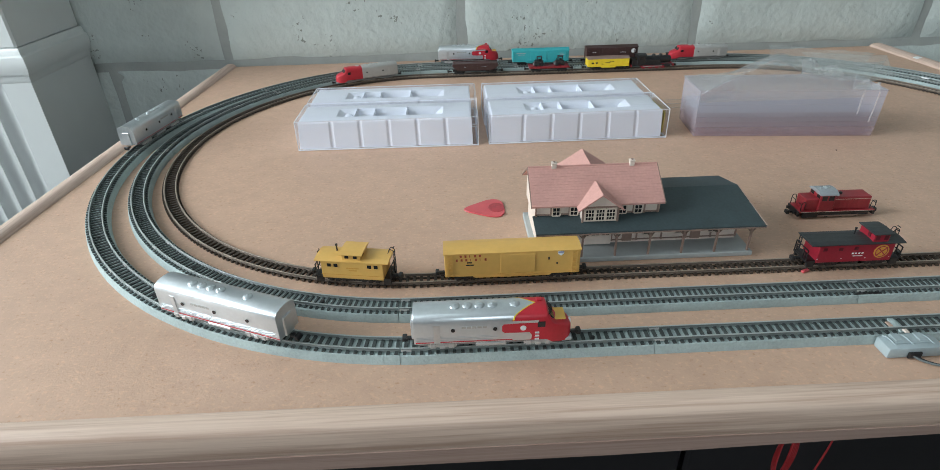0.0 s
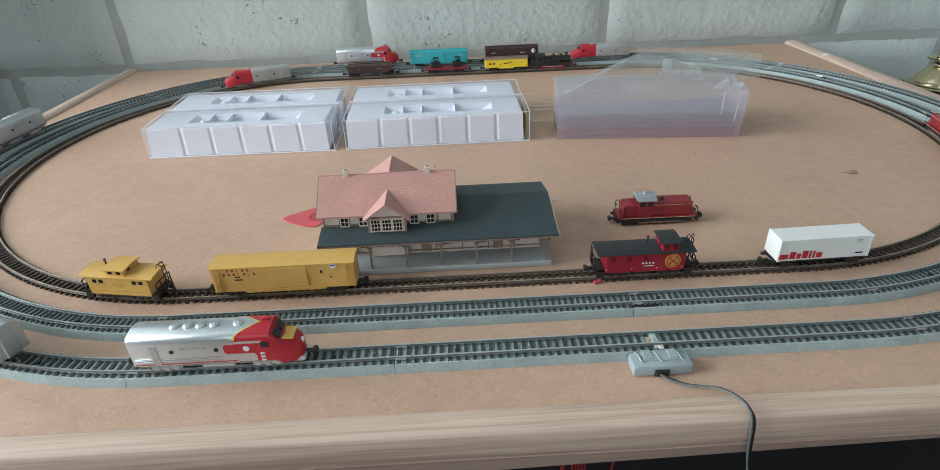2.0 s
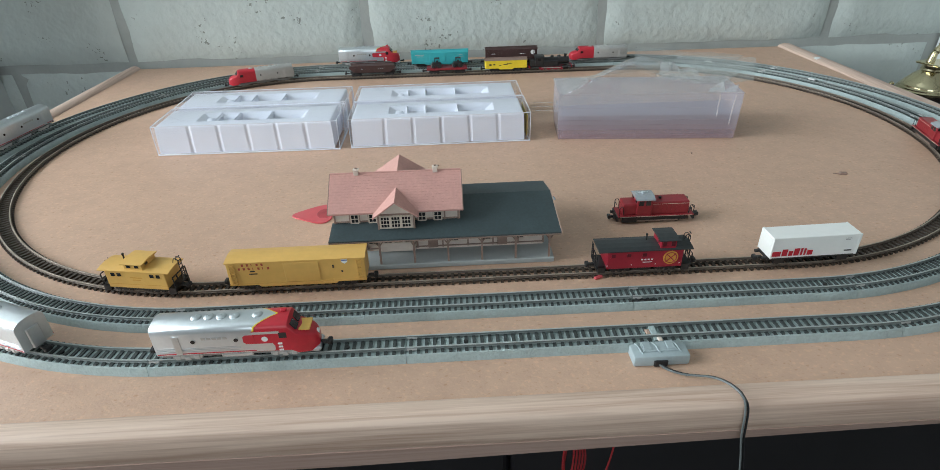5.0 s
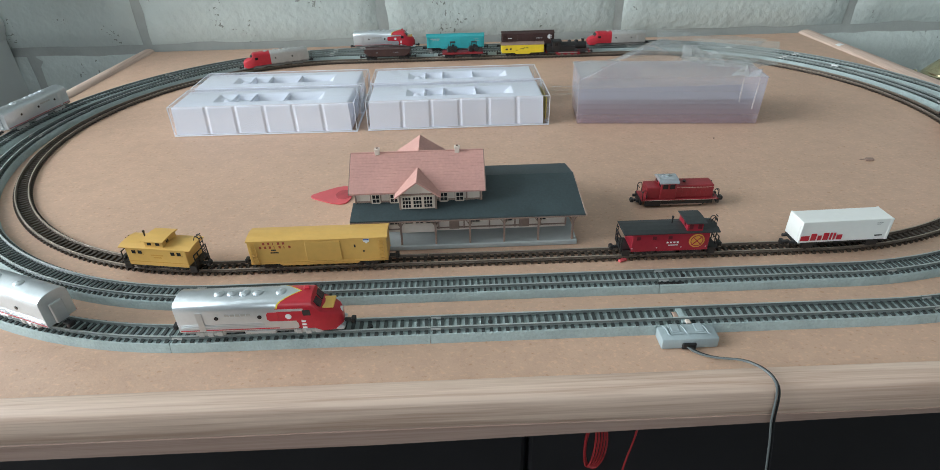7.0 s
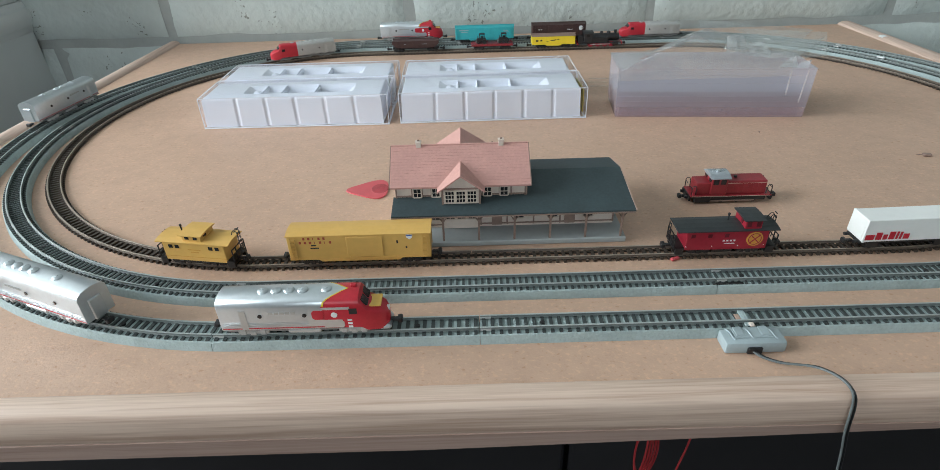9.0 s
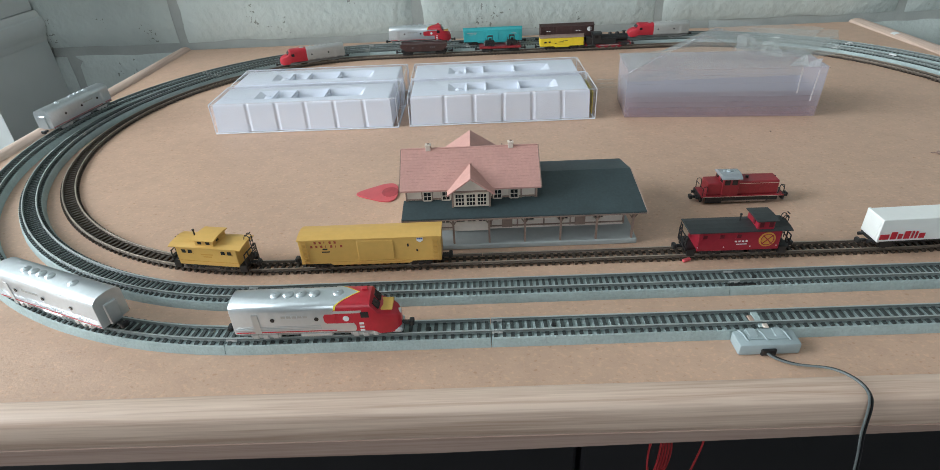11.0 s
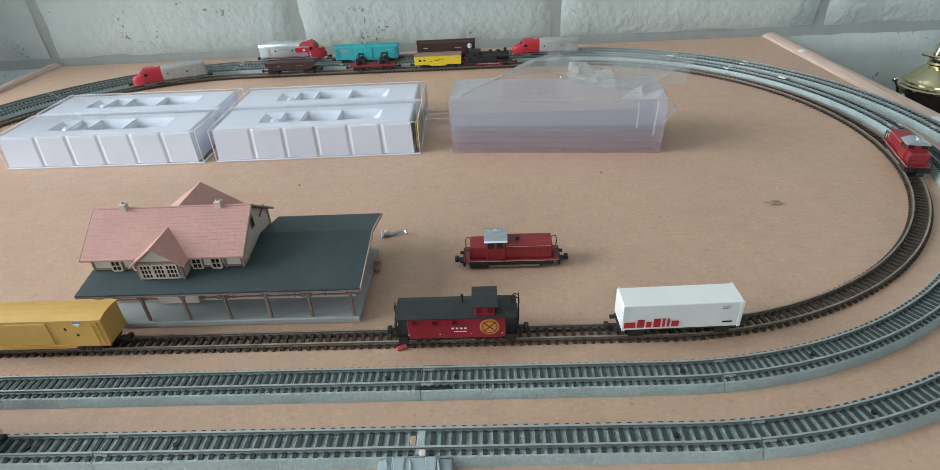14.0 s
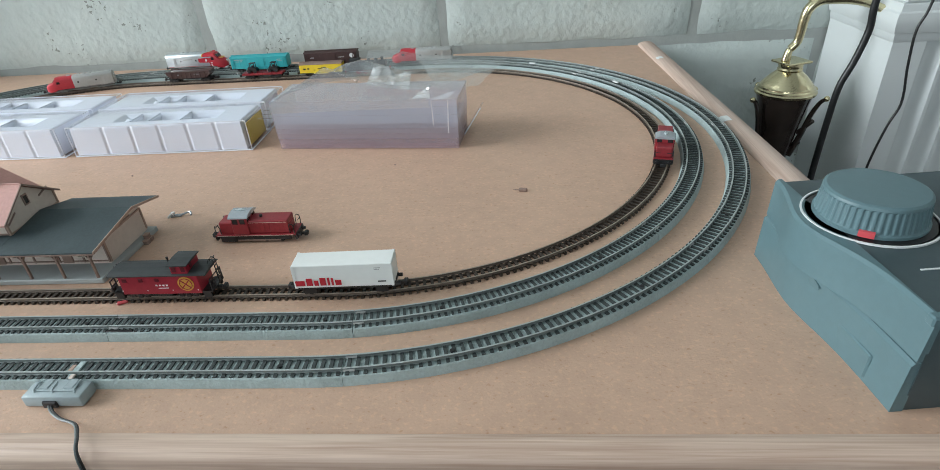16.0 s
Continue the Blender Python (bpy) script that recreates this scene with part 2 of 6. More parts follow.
MARK = mat("white_print", (0.75, 0.78, 0.78), 0.5, vary=0.03, scale=300)
BRASS = mat("polished_gold_metal", (0.66, 0.59, 0.38), 0.22, 1.0, vary=0.06, scale=120)
TROPHY_BLACK = mat("black_glossy_plastic", (0.035, 0.026, 0.022), 0.18, vary=0.2, scale=80, coat=0.6)
CABLE = mat("black_rubber_cable", (0.012, 0.013, 0.014), 0.38, vary=0.2, scale=200)
WIRE_GREY = mat("grey_wire", (0.13, 0.15, 0.15), 0.4, vary=0.1, scale=300)
WIRE_RED = mat("red_wire", (0.40, 0.03, 0.035), 0.4, vary=0.1, scale=300)
CASE = clear_plastic("clear_case_plastic", (0.985, 0.982, 0.99), 0.02, (0.75, 0.74, 0.80))
LILAC_DEEP = clear_plastic("nested_lilac_plastic", (0.975, 0.94, 0.945), 0.20, (0.60, 0.43, 0.46), 0.3)
GLINT = clear_plastic("pale_glint_plastic", (0.97, 0.97, 0.98), 0.28, (0.80, 0.80, 0.84), 0.08, 0.15)
LAYER = clear_plastic("clear_tray_rims", (0.97, 0.965, 0.98), 0.05, (0.66, 0.68, 0.80), 0.3, 0.03)
# milk colour pinker in the low tiers, painting the board seen through them
STACK = [clear_plastic("pink_graded_plastic", (0.965, 0.925 + 0.006 * i, 0.94 + 0.006 * i), 0.37, (0.60 + 0.001 * i, 0.475 + 0.029 * i, 0.535 + 0.036 * i), 0.25, 0.03) for i in range(6)]
# opaque pale colour that paints the bright highlights along clear edges
RIM = mat("pale_edge_highlight", (0.70, 0.72, 0.78), 0.15, vary=0.05, scale=200)
FILM = clear_plastic("clear_cellophane", (0.955, 0.965, 0.96), 0.15, (0.70, 0.74, 0.75), 0.07, 0.12)
FILM_FOLD = clear_plastic("shiny_cellophane_folds", (0.96, 0.97, 0.97), 0.32, (0.84, 0.87, 0.88), 0.05, 0.45)
LABEL_YELLOW = mat("yellow_card", (0.52, 0.40, 0.07), 0.6, vary=0.05, scale=200)


# ---- mesh tools ----
def part(name, bm, material, parent=None, label="", smooth=False):
    """Links a bmesh as one mesh object, under a thing or a part if one is given."""
    me = bpy.data.meshes.new(name)
    bmesh.ops.recalc_face_normals(bm, faces=bm.faces)
    bm.to_mesh(me)
    bm.free()
    me.materials.append(material)
    if smooth:
        me.shade_smooth()
        me.set_sharp_from_angle(angle=radians(38))
    ob = new(name, me)
    if parent is not None:
        ob.parent = parent
    return tagged(ob, label=label)


def thing(name, m, label, category, group="", kind=""):
    ob = new(name)
    ob.empty_display_size = 0.01
    ob.matrix_basis = m
    return tagged(ob, label, category, group, kind)


def box(bm, x0, x1, y0, y1, z0, z1, bevel=0.0, segs=1):
    vs = bmesh.ops.create_cube(bm, size=1, matrix=Matrix.LocRotScale(((x0 + x1) / 2, (y0 + y1) / 2, (z0 + z1) / 2), None, (x1 - x0, y1 - y0, z1 - z0)))["verts"]
    if bevel:
        es = list({e for v in vs for e in v.link_edges})
        bmesh.ops.bevel(bm, geom=es, offset=bevel, segments=segs, affect="EDGES", profile=0.5)
    return bm


def cyl(bm, p, r, length, axis="z", segs=14, r2=None):
    rot = {"z": Matrix(), "x": Matrix.Rotation(radians(90), 4, "Y"), "y": Matrix.Rotation(radians(90), 4, "X")}[axis]
    bmesh.ops.create_cone(bm, cap_ends=True, segments=segs, radius1=r, radius2=r if r2 is None else r2, depth=length, matrix=Matrix.Translation(p) @ rot)
    return bm


def loft(bm, rings, close=True):
    """Skins rings of equally many points; caps both ends."""
    rows = [[bm.verts.new(p) for p in ring] for ring in rings]
    n = len(rows[0])
    for a, b in zip(rows, rows[1:]):
        for i in range(n if close else n - 1):
            bm.faces.new((a[i], a[(i + 1) % n], b[(i + 1) % n], b[i]))
    if close:
        bm.faces.new(rows[0])
        bm.faces.new(list(reversed(rows[-1])))
    return bm


def prism(bm, profile, x0, x1):
    """A (y, z) outline drawn out along x."""
    return loft(bm, [[(x, y, z) for y, z in profile] for x in (x0, x1)])


def lathe(bm, profile, segs=28, centre=(0, 0, 0)):
    """Turns (r, z) points round the upright axis."""
    cx, cy, cz = centre
    rings = [[(cx + r * math.cos(2 * math.pi * i / segs), cy + r * math.sin(2 * math.pi * i / segs), cz + z) for i in range(segs)] for r, z in profile]
    return loft(bm, rings)


def tube(bm, pts, r, segs=8, r_end=None):
    pts = [Vector(p) for p in pts]
    rings = []
    for i, p in enumerate(pts):
        d = (pts[min(i + 1, len(pts) - 1)] - pts[max(i - 1, 0)]).normalized()
        u = d.cross(Vector((0.13, 0.31, 0.94))).normalized()
        v = d.cross(u)
        rr = r if r_end is None else r + (r_end - r) * i / (len(pts) - 1)
        rings.append([p + rr * (math.cos(2 * math.pi * k / segs) * u + math.sin(2 * math.pi * k / segs) * v) for k in range(segs)])
    return loft(bm, rings)


def curve_points(pts, steps=8):
    """Catmull-Rom through a few points."""
    pts = [Vector(p) for p in pts]
    pts = [2 * pts[0] - pts[1]] + pts + [2 * pts[-1] - pts[-2]]
    out = []
    for a, b, c, d in zip(pts, pts[1:], pts[2:], pts[3:]):
        for s in range(steps):
            t = s / steps
            out.append(0.5 * (2 * b + (c - a) * t + (2 * a - 5 * b + 4 * c - d) * t * t + (3 * b - a - 3 * c + d) * t ** 3))
    return out + [pts[-2]]


def bm_new():
    return bmesh.new()


# ---- the setting ----
# plan of the layout board, in metres from near the first camera; its top is z = 0
FRONT, BACK = 0.1225, 0.667


def left_edge(y):
    return -0.2775 + (y - 0.26) * 0.042


def right_edge(y):
    return 0.5262 - (y - 0.340) * 0.040


WALL_Y = 0.671
ROOM_X0, ROOM_X1, ROOM_Y0, FLOOR_Z, CEIL_Z = -1.75, 2.1, -2.45, -0.75, 1.75


def slab(name, corners, z0, z1, material, label, category, kind="structure"):
    bm = bm_new()
    loft(bm, [[(x, y, z) for x, y in corners] for z in (z0, z1)])
    return tagged(part(name, bm, material), label, category, kind=kind)


board = slab("layout_board", [(left_edge(FRONT), FRONT), (right_edge(FRONT), FRONT), (right_edge(BACK), BACK), (left_edge(BACK), BACK)], -0.010, 0.0,
             BOARD, "tan hardboard train table top with fine fibre flecks", "table top", "")


def moulding_profile():
    """Half-round lipping: (across, up), from the board's edge outwards."""
    return [(0.0, -0.0005), (0.0005, 0.0012), (0.002, 0.0026), (0.0045, 0.0036), (0.0075, 0.0038), (0.0105, 0.0032), (0.0128, 0.0018), (0.0140, -0.0002), (0.0142, -0.0035), (0.0142, -0.0115), (0.0130, -0.0128), (0.0, -0.0128)]


def front_profile():
    """Flat lipping with a rounded nose and a square face below."""
    return [(0.0, -0.0004), (0.0004, 0.0006), (0.0016, 0.0011), (0.0038, 0.0013), (0.0064, 0.0010), (0.0088, 0.0001), (0.0103, -0.0014), (0.0108, -0.0026), (0.0110, -0.0136), (0.0105, -0.0146), (0.0, -0.0146)]


def lower_edge_profile():
    """Strip under the front lipping, its face sloping back to the cupboard."""
    return [(0.0, -0.0148), (0.0102, -0.0148), (0.0107, -0.0153), (0.0083, -0.0268), (0.0076, -0.0274), (0.0, -0.0274)]


def lipping(name, a, b, out, material, label, profile=None, rounded=True, taper=None):
    """A length of lipping from a to b, its profile facing the way out."""
    bm = bm_new()
    rings = []
    n = 24
    for i in range(n + 1):
        t = i / n
        x, y = a[0] + (b[0] - a[0]) * t, a[1] + (b[1] - a[1]) * t
        w = 0.00025 * math.sin(9 * t + a[0] * 40)
        deep = taper(x) if taper else 1.0
        rings.append([(x + out[0] * (u + w), y + out[1] * (u + w), -0.0148 + (z + 0.0148) * deep) for u, z in profile or moulding_profile()])
    loft(bm, rings)
    return tagged(part(name, bm, material, None, smooth=rounded), label, "edge trim", kind="structure")


lipping("trim_front", (left_edge(0.107) - 0.014, FRONT), (right_edge(0.107) + 0.014, FRONT), (0, -1), WOOD_X, "pale pinkish wooden half-round lipping along the table edge", front_profile())
lipping("trim_front_lower", (left_edge(0.107) - 0.013, FRONT), (right_edge(0.107) + 0.013, FRONT), (0, -1), WOOD_LOW, "darker reddish brown wooden strip below the table edge", lower_edge_profile(), False, lambda x: min(1.0, max(0.25, 1 - 2.2 * (x - 0.06))))
lipping("trim_left", (left_edge(FRONT), FRONT + 0.0003), (left_edge(BACK), BACK), (-1, 0), WOOD_Y, "pinkish wooden half-round lipping beside the wall corner")
lipping("trim_right", (right_edge(FRONT), FRONT + 0.0003), (right_edge(BACK), BACK), (1, 0), WOOD_Y, "pinkish wooden half-round lipping with pale scuffs", [(u * 1.35, z) for u, z in moulding_profile()])

# added cupboard that carries the board, near-black to paint the shade below
cupboard = thing("cupboard", pose(0, 0, FLOOR_Z), "added cupboard, coloured near-black as the shade under the train table", "cupboard")
part("carcass", box(bm_new(), left_edge(0.3) + 0.02, right_edge(0.3) - 0.02, 0.205, 0.652, 0.0, -0.0102 - FLOOR_Z), DARK, cupboard, "cupboard body, black for the shade")
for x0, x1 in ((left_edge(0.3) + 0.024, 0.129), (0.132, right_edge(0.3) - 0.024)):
    part("door", box(bm_new(), x0, x1, 0.188, 0.2045, 0.02, -0.030 - FLOOR_Z, 0.002), DARK, cupboard, "plain added door, black for the shade")

# room shell
slab("floor", [(ROOM_X0, ROOM_Y0), (ROOM_X1, ROOM_Y0), (ROOM_X1, WALL_Y + 0.1), (ROOM_X0, WALL_Y + 0.1)], FLOOR_Z - 0.05, FLOOR_Z, CARPET, "dark carpeted floor of the room", "floor")
slab("ceiling", [(ROOM_X0, ROOM_Y0), (ROOM_X1, ROOM_Y0), (ROOM_X1, WALL_Y + 0.1), (ROOM_X0, WALL_Y + 0.1)], CEIL_Z, CEIL_Z + 0.05, PAINT, "plain white ceiling of the room", "ceiling")


def wall_with_hole(name, along, at, a0, a1, h0, h1, thick, label):
    """A room wall with one opening for its lamp; along 'x' or 'y'."""
    lo, hi = (ROOM_X0, ROOM_X1) if along == "x" else (ROOM_Y0, WALL_Y + 0.1)
    bm = bm_new()
    for p0, p1, z0, z1 in ((lo, a0, FLOOR_Z, CEIL_Z), (a1, hi, FLOOR_Z, CEIL_Z), (a0, a1, FLOOR_Z, h0), (a0, a1, h1, CEIL_Z)):
        if along == "x":
            box(bm, p0, p1, at, at + thick, z0, z1)
        else:
            box(bm, at, at + thick, p0, p1, z0, z1)
    return tagged(part(name, bm, ROOM), label, "wall", kind="structure")


wall_with_hole("wall_west", "y", ROOM_X0 - 0.12, -0.5, 0.6, 0.1, 1.4, 0.12, "plain painted side wall with a window opening")
wall_with_hole("wall_south", "x", ROOM_Y0 - 0.12, -0.9, 0.3, 0.25, 1.45, 0.12, "plain painted rear wall with an opening for the fill lamp")
bm = bm_new()
box(bm, ROOM_X1, ROOM_X1 + 0.12, ROOM_Y0, WALL_Y + 0.1, FLOOR_Z, CEIL_Z)
tagged(part("wall_east", bm, ROOM), "plain painted side wall of the room", "wall", kind="structure")

# painted block wall: recessed mortar with the blocks laid on it in running bond
BW, BH, JOINT, BED0 = 0.2815, 0.140, 0.0105, -0.0035
bm = bm_new()
box(bm, ROOM_X0, ROOM_X1, WALL_Y + 0.0045, WALL_Y + 0.12, FLOOR_Z, CEIL_Z)
wall_north = tagged(part("wall_north", bm, MORTAR), "white painted rough block wall with recessed mortar joints", "wall", kind="structure")


def block_mesh(seed):
    """One block: a lumpy front face with worn, uneven arrises."""
    me = bpy.data.meshes.new("brick")
    bmb = bm_new()
    nx, nz, w, h = 22, 11, BW - JOINT, BH - JOINT
    grid = []
    for j in range(nz + 1):
        row = []
        for i in range(nx + 1):
            u, v = i / nx, j / nz
            x, z = (u - 0.5) * w, (v - 0.5) * h
            edge = min(u * w, (1 - u) * w, v * h, (1 - v) * h)
            n = noise.noise(Vector((x * 22 + seed * 7.1, z * 22, seed)))
            n2 = noise.noise(Vector((x * 70 + seed * 3.3, z * 70, seed + 5)))
            y = -0.0012 * n - 0.0006 * n2 + (0.0042 if edge == 0 else 0.0)
            if edge == 0:
                x += 0.0012 * noise.noise(Vector((z * 40, x * 40, seed)))
                z += 0.0014 * noise.noise(Vector((x * 40, z * 40, seed + 9)))
            row.append(bmb.verts.new((x, y, z)))
        grid.append(row)
    for j in range(nz):
        for i in range(nx):
            bmb.faces.new((grid[j][i], grid[j][i + 1], grid[j + 1][i + 1], grid[j + 1][i]))
    bmesh.ops.recalc_face_normals(bmb, faces=bmb.faces)
    bmb.to_mesh(me)
    bmb.free()
    me.materials.append(BLOCK)
    me.shade_smooth()
    return me


block_meshes = [block_mesh(s) for s in range(4)]
rng = random.Random(4)
for row in range(-3, 5):
    for col in range(-6, 8):
        x = 0.1520 + BW * col + (BW / 2 if row % 2 else 0)
        if not ROOM_X0 + 0.1 < x < ROOM_X1 - 0.1:
            continue
        ob = new("brick", block_meshes[rng.randrange(4)])
        ob.parent = wall_north
        ob.location = (x, WALL_Y + rng.uniform(-0.0006, 0.0006), BED0 + BH * (row + 0.5) + JOINT / 2)


def pilaster(x0, x1, y0, label):
    """Fluted leg of a painted fire surround, with a moulded band where the plain block above begins."""
    ob = tagged(new("pilaster"), label, "pilaster", "fire surround legs", "structure")
    w = x1 - x0
    bm = bm_new()
    flutes, n = 6, 7
    prof = [(x0, WALL_Y - 0.0005), (x0, y0)]
    inset = 0.028
    fw = (w - 2 * inset) / flutes
    for i in range(flutes):
        for k in range(n + 1):
            a = math.pi * k / n
            prof.append((x0 + inset + fw * (i + 0.5) - 0.43 * fw * math.cos(a), y0 + 0.30 * fw * math.sin(a)))
    prof += [(x1, y0), (x1, WALL_Y - 0.0005)]
    loft(bm, [[(x, y, z) for x, y in prof] for z in (FLOOR_Z, 0.018)])
    part("shaft", bm, PAINT, ob, smooth=True)
    bm = bm_new()
    steps = [(0.018, 0.0), (0.021, 0.0015), (0.026, 0.002), (0.0265, 0.0035), (0.032, 0.0055), (0.039, 0.006), (0.044, 0.005), (0.0455, 0.003), (0.050, 0.002), (0.052, 0.0005)]
    loft(bm, [[(x0 - o, WALL_Y - 0.001, z), (x0 - o, y0 - o, z), (x1 + o, y0 - o, z), (x1 + o, WALL_Y - 0.001, z)] for z, o in steps])
    part("band", bm, PAINT, ob, smooth=True)
    bm = bm_new()
    box(bm, x0 + 0.0005, x1 - 0.0005, y0 + 0.0005, WALL_Y - 0.0015, 0.0515, 0.62, 0.002)
    part("block", bm, PAINT, ob)
    return ob


pilaster(-0.61, -0.429, 0.5565, "white painted fluted fire surround leg with moulded band")
pilaster(0.720, 0.902, 0.551, "white painted fluted surround leg behind the cables")

# ---- tracks ----
class Loop:
    """Two straights joined by half turns; front and back are the lines of the straights, x0 and x1 the ends of the straights, reach the half turns' width."""

    def __init__(self, front, back, x0, x1, reach, top):
        self.front, self.back, self.top, self.x0, self.cx = front, back, top, x0, x1
        self.cy, self.ry = (front + back) / 2, (back - front) / 2
        n, at, angles, along = 360, 0.0, [0.0], [0.0]
        for i in range(n):
            a = math.pi * (i + 0.5) / n
            at += math.pi / n * math.hypot(reach * math.cos(a), self.ry * math.sin(a))
            angles.append(math.pi * (i + 1) / n)
            along.append(at)
        self.turns = [(reach, angles, along)] * 2
        self.run = x1 - x0
        self.right_turn = self.left_turn = at
        self.length = 2 * (self.run + at)

    def place(self, s, lift=True):
        """Pose on the loop s metres along it, counter-clockwise from the front straight's left end; x points ahead."""
        z = self.top if lift else 0.0
        s %= self.length
        if s < self.run:
            return pose(self.x0 + s, self.front, z)
        s -= self.run
        if s < self.right_turn:
            rx, angles, reach = self.turns[0]
            a = float(np.interp(s, reach, angles))
            return pose(self.cx + rx * math.sin(a), self.cy - self.ry * math.cos(a), z, rz=math.degrees(math.atan2(self.ry * math.sin(a), rx * math.cos(a))))
        s -= self.right_turn
        if s < self.run:
            return pose(self.cx - s, self.back, z, rz=180)
        rx, angles, reach = self.turns[1]
        a = float(np.interp(s - self.run, reach, angles))
        return pose(self.x0 - rx * math.sin(a), self.cy + self.ry * math.cos(a), z, rz=180 + math.degrees(math.atan2(self.ry * math.sin(a), rx * math.cos(a))))

    def front_at(self, x):
        """How far along the loop the front straight passes x."""
        return x - self.x0

    def back_at(self, x):
        """How far along the loop the back straight passes x."""
        return self.run + self.right_turn + self.cx - x


OUTER = Loop(0.1514, 0.6275, -0.0175, 0.2812, 0.2366, 0.0066)
MIDDLE = Loop(0.1797, 0.6105, -0.0204, 0.2800, 0.2122, 0.0066)
INNER = Loop(0.2060, 0.5940, -0.0245, 0.2835, 0.1915, 0.0028)


def sweep_strip(bm, profile, at, length, steps):
    """Draws an (across, up) outline along the run of poses at(s)."""
    return loft(bm, [[at(length * i / steps) @ Vector((0, v, z)) for v, z in profile] for i in range(steps + 1)])


def sleeper_rows(bm, at, length, pitch, half, w, z0, z1, chairs):
    n = max(1, round(length / pitch))
    for i in range(n):
        m = at((i + 0.5) * length / n)
        for x0, x1, y0, y1, a0, a1 in [(-w / 2, w / 2, -half, half, z0, z1)] + [(-w * 0.45, w * 0.45, g - 0.0008, g + 0.0008, z1, z1 + 0.0003) for g in chairs]:
            v = [bm.verts.new(m @ Vector(p)) for p in ((x0, y0, a0), (x1, y0, a0), (x1, y1, a0), (x0, y1, a0), (x0, y0, a1), (x1, y0, a1), (x1, y1, a1), (x0, y1, a1))]
            for f in ((4, 5, 6, 7), (0, 1, 5, 4), (1, 2, 6, 5), (2, 3, 7, 6), (3, 0, 4, 7)):
                bm.faces.new([v[k] for k in f])
    return bm


G = 0.0033  # half the gauge
SLEEPERS = {}


def lay_sleepers(parent, at, length, pitch, half, w, z0, z1, material):
    """Single sleepers with their rail chairs, one object each on a shared mesh."""
    key = (pitch, half)
    if key not in SLEEPERS:
        bm = sleeper_rows(bm_new(), lambda s: Matrix(), pitch, pitch, half, w, z0, z1, (-G - 0.0004, G + 0.0004))
        me = bpy.data.meshes.new("sleeper")
        bmesh.ops.recalc_face_normals(bm, faces=bm.faces)
        bm.to_mesh(me)
        bm.free()
        me.materials.append(material)
        SLEEPERS[key] = me
    n = max(1, round(length / pitch))
    for i in range(n):
        ob = new("sleeper", SLEEPERS[key])
        ob.parent = parent
        ob.matrix_basis = at((i + 0.5) * length / n)


def rail_profile(side, z0, z1):
    c = side * (G + 0.0004)
    return [(c - 0.0006, z0), (c + 0.0006, z0), (c + 0.0006, z0 + 0.0002), (c + 0.00016, z0 + 0.0004), (c + 0.00016, z1 - 0.0004), (c + 0.00037, z1 - 0.0003), (c + 0.00037, z1 - 0.00012), (c - 0.00037, z1 - 0.00012),
            (c - 0.00037, z1 - 0.0003), (c - 0.00016, z1 - 0.0004), (c - 0.00016, z0 + 0.0004), (c - 0.0006, z0 + 0.0002)]


def railhead_profile(side, z1):
    c = side * (G + 0.0004)
    return [(c - 0.00037, z1 - 0.00012), (c + 0.00037, z1 - 0.00012), (c + 0.00030, z1), (c - 0.00030, z1)]


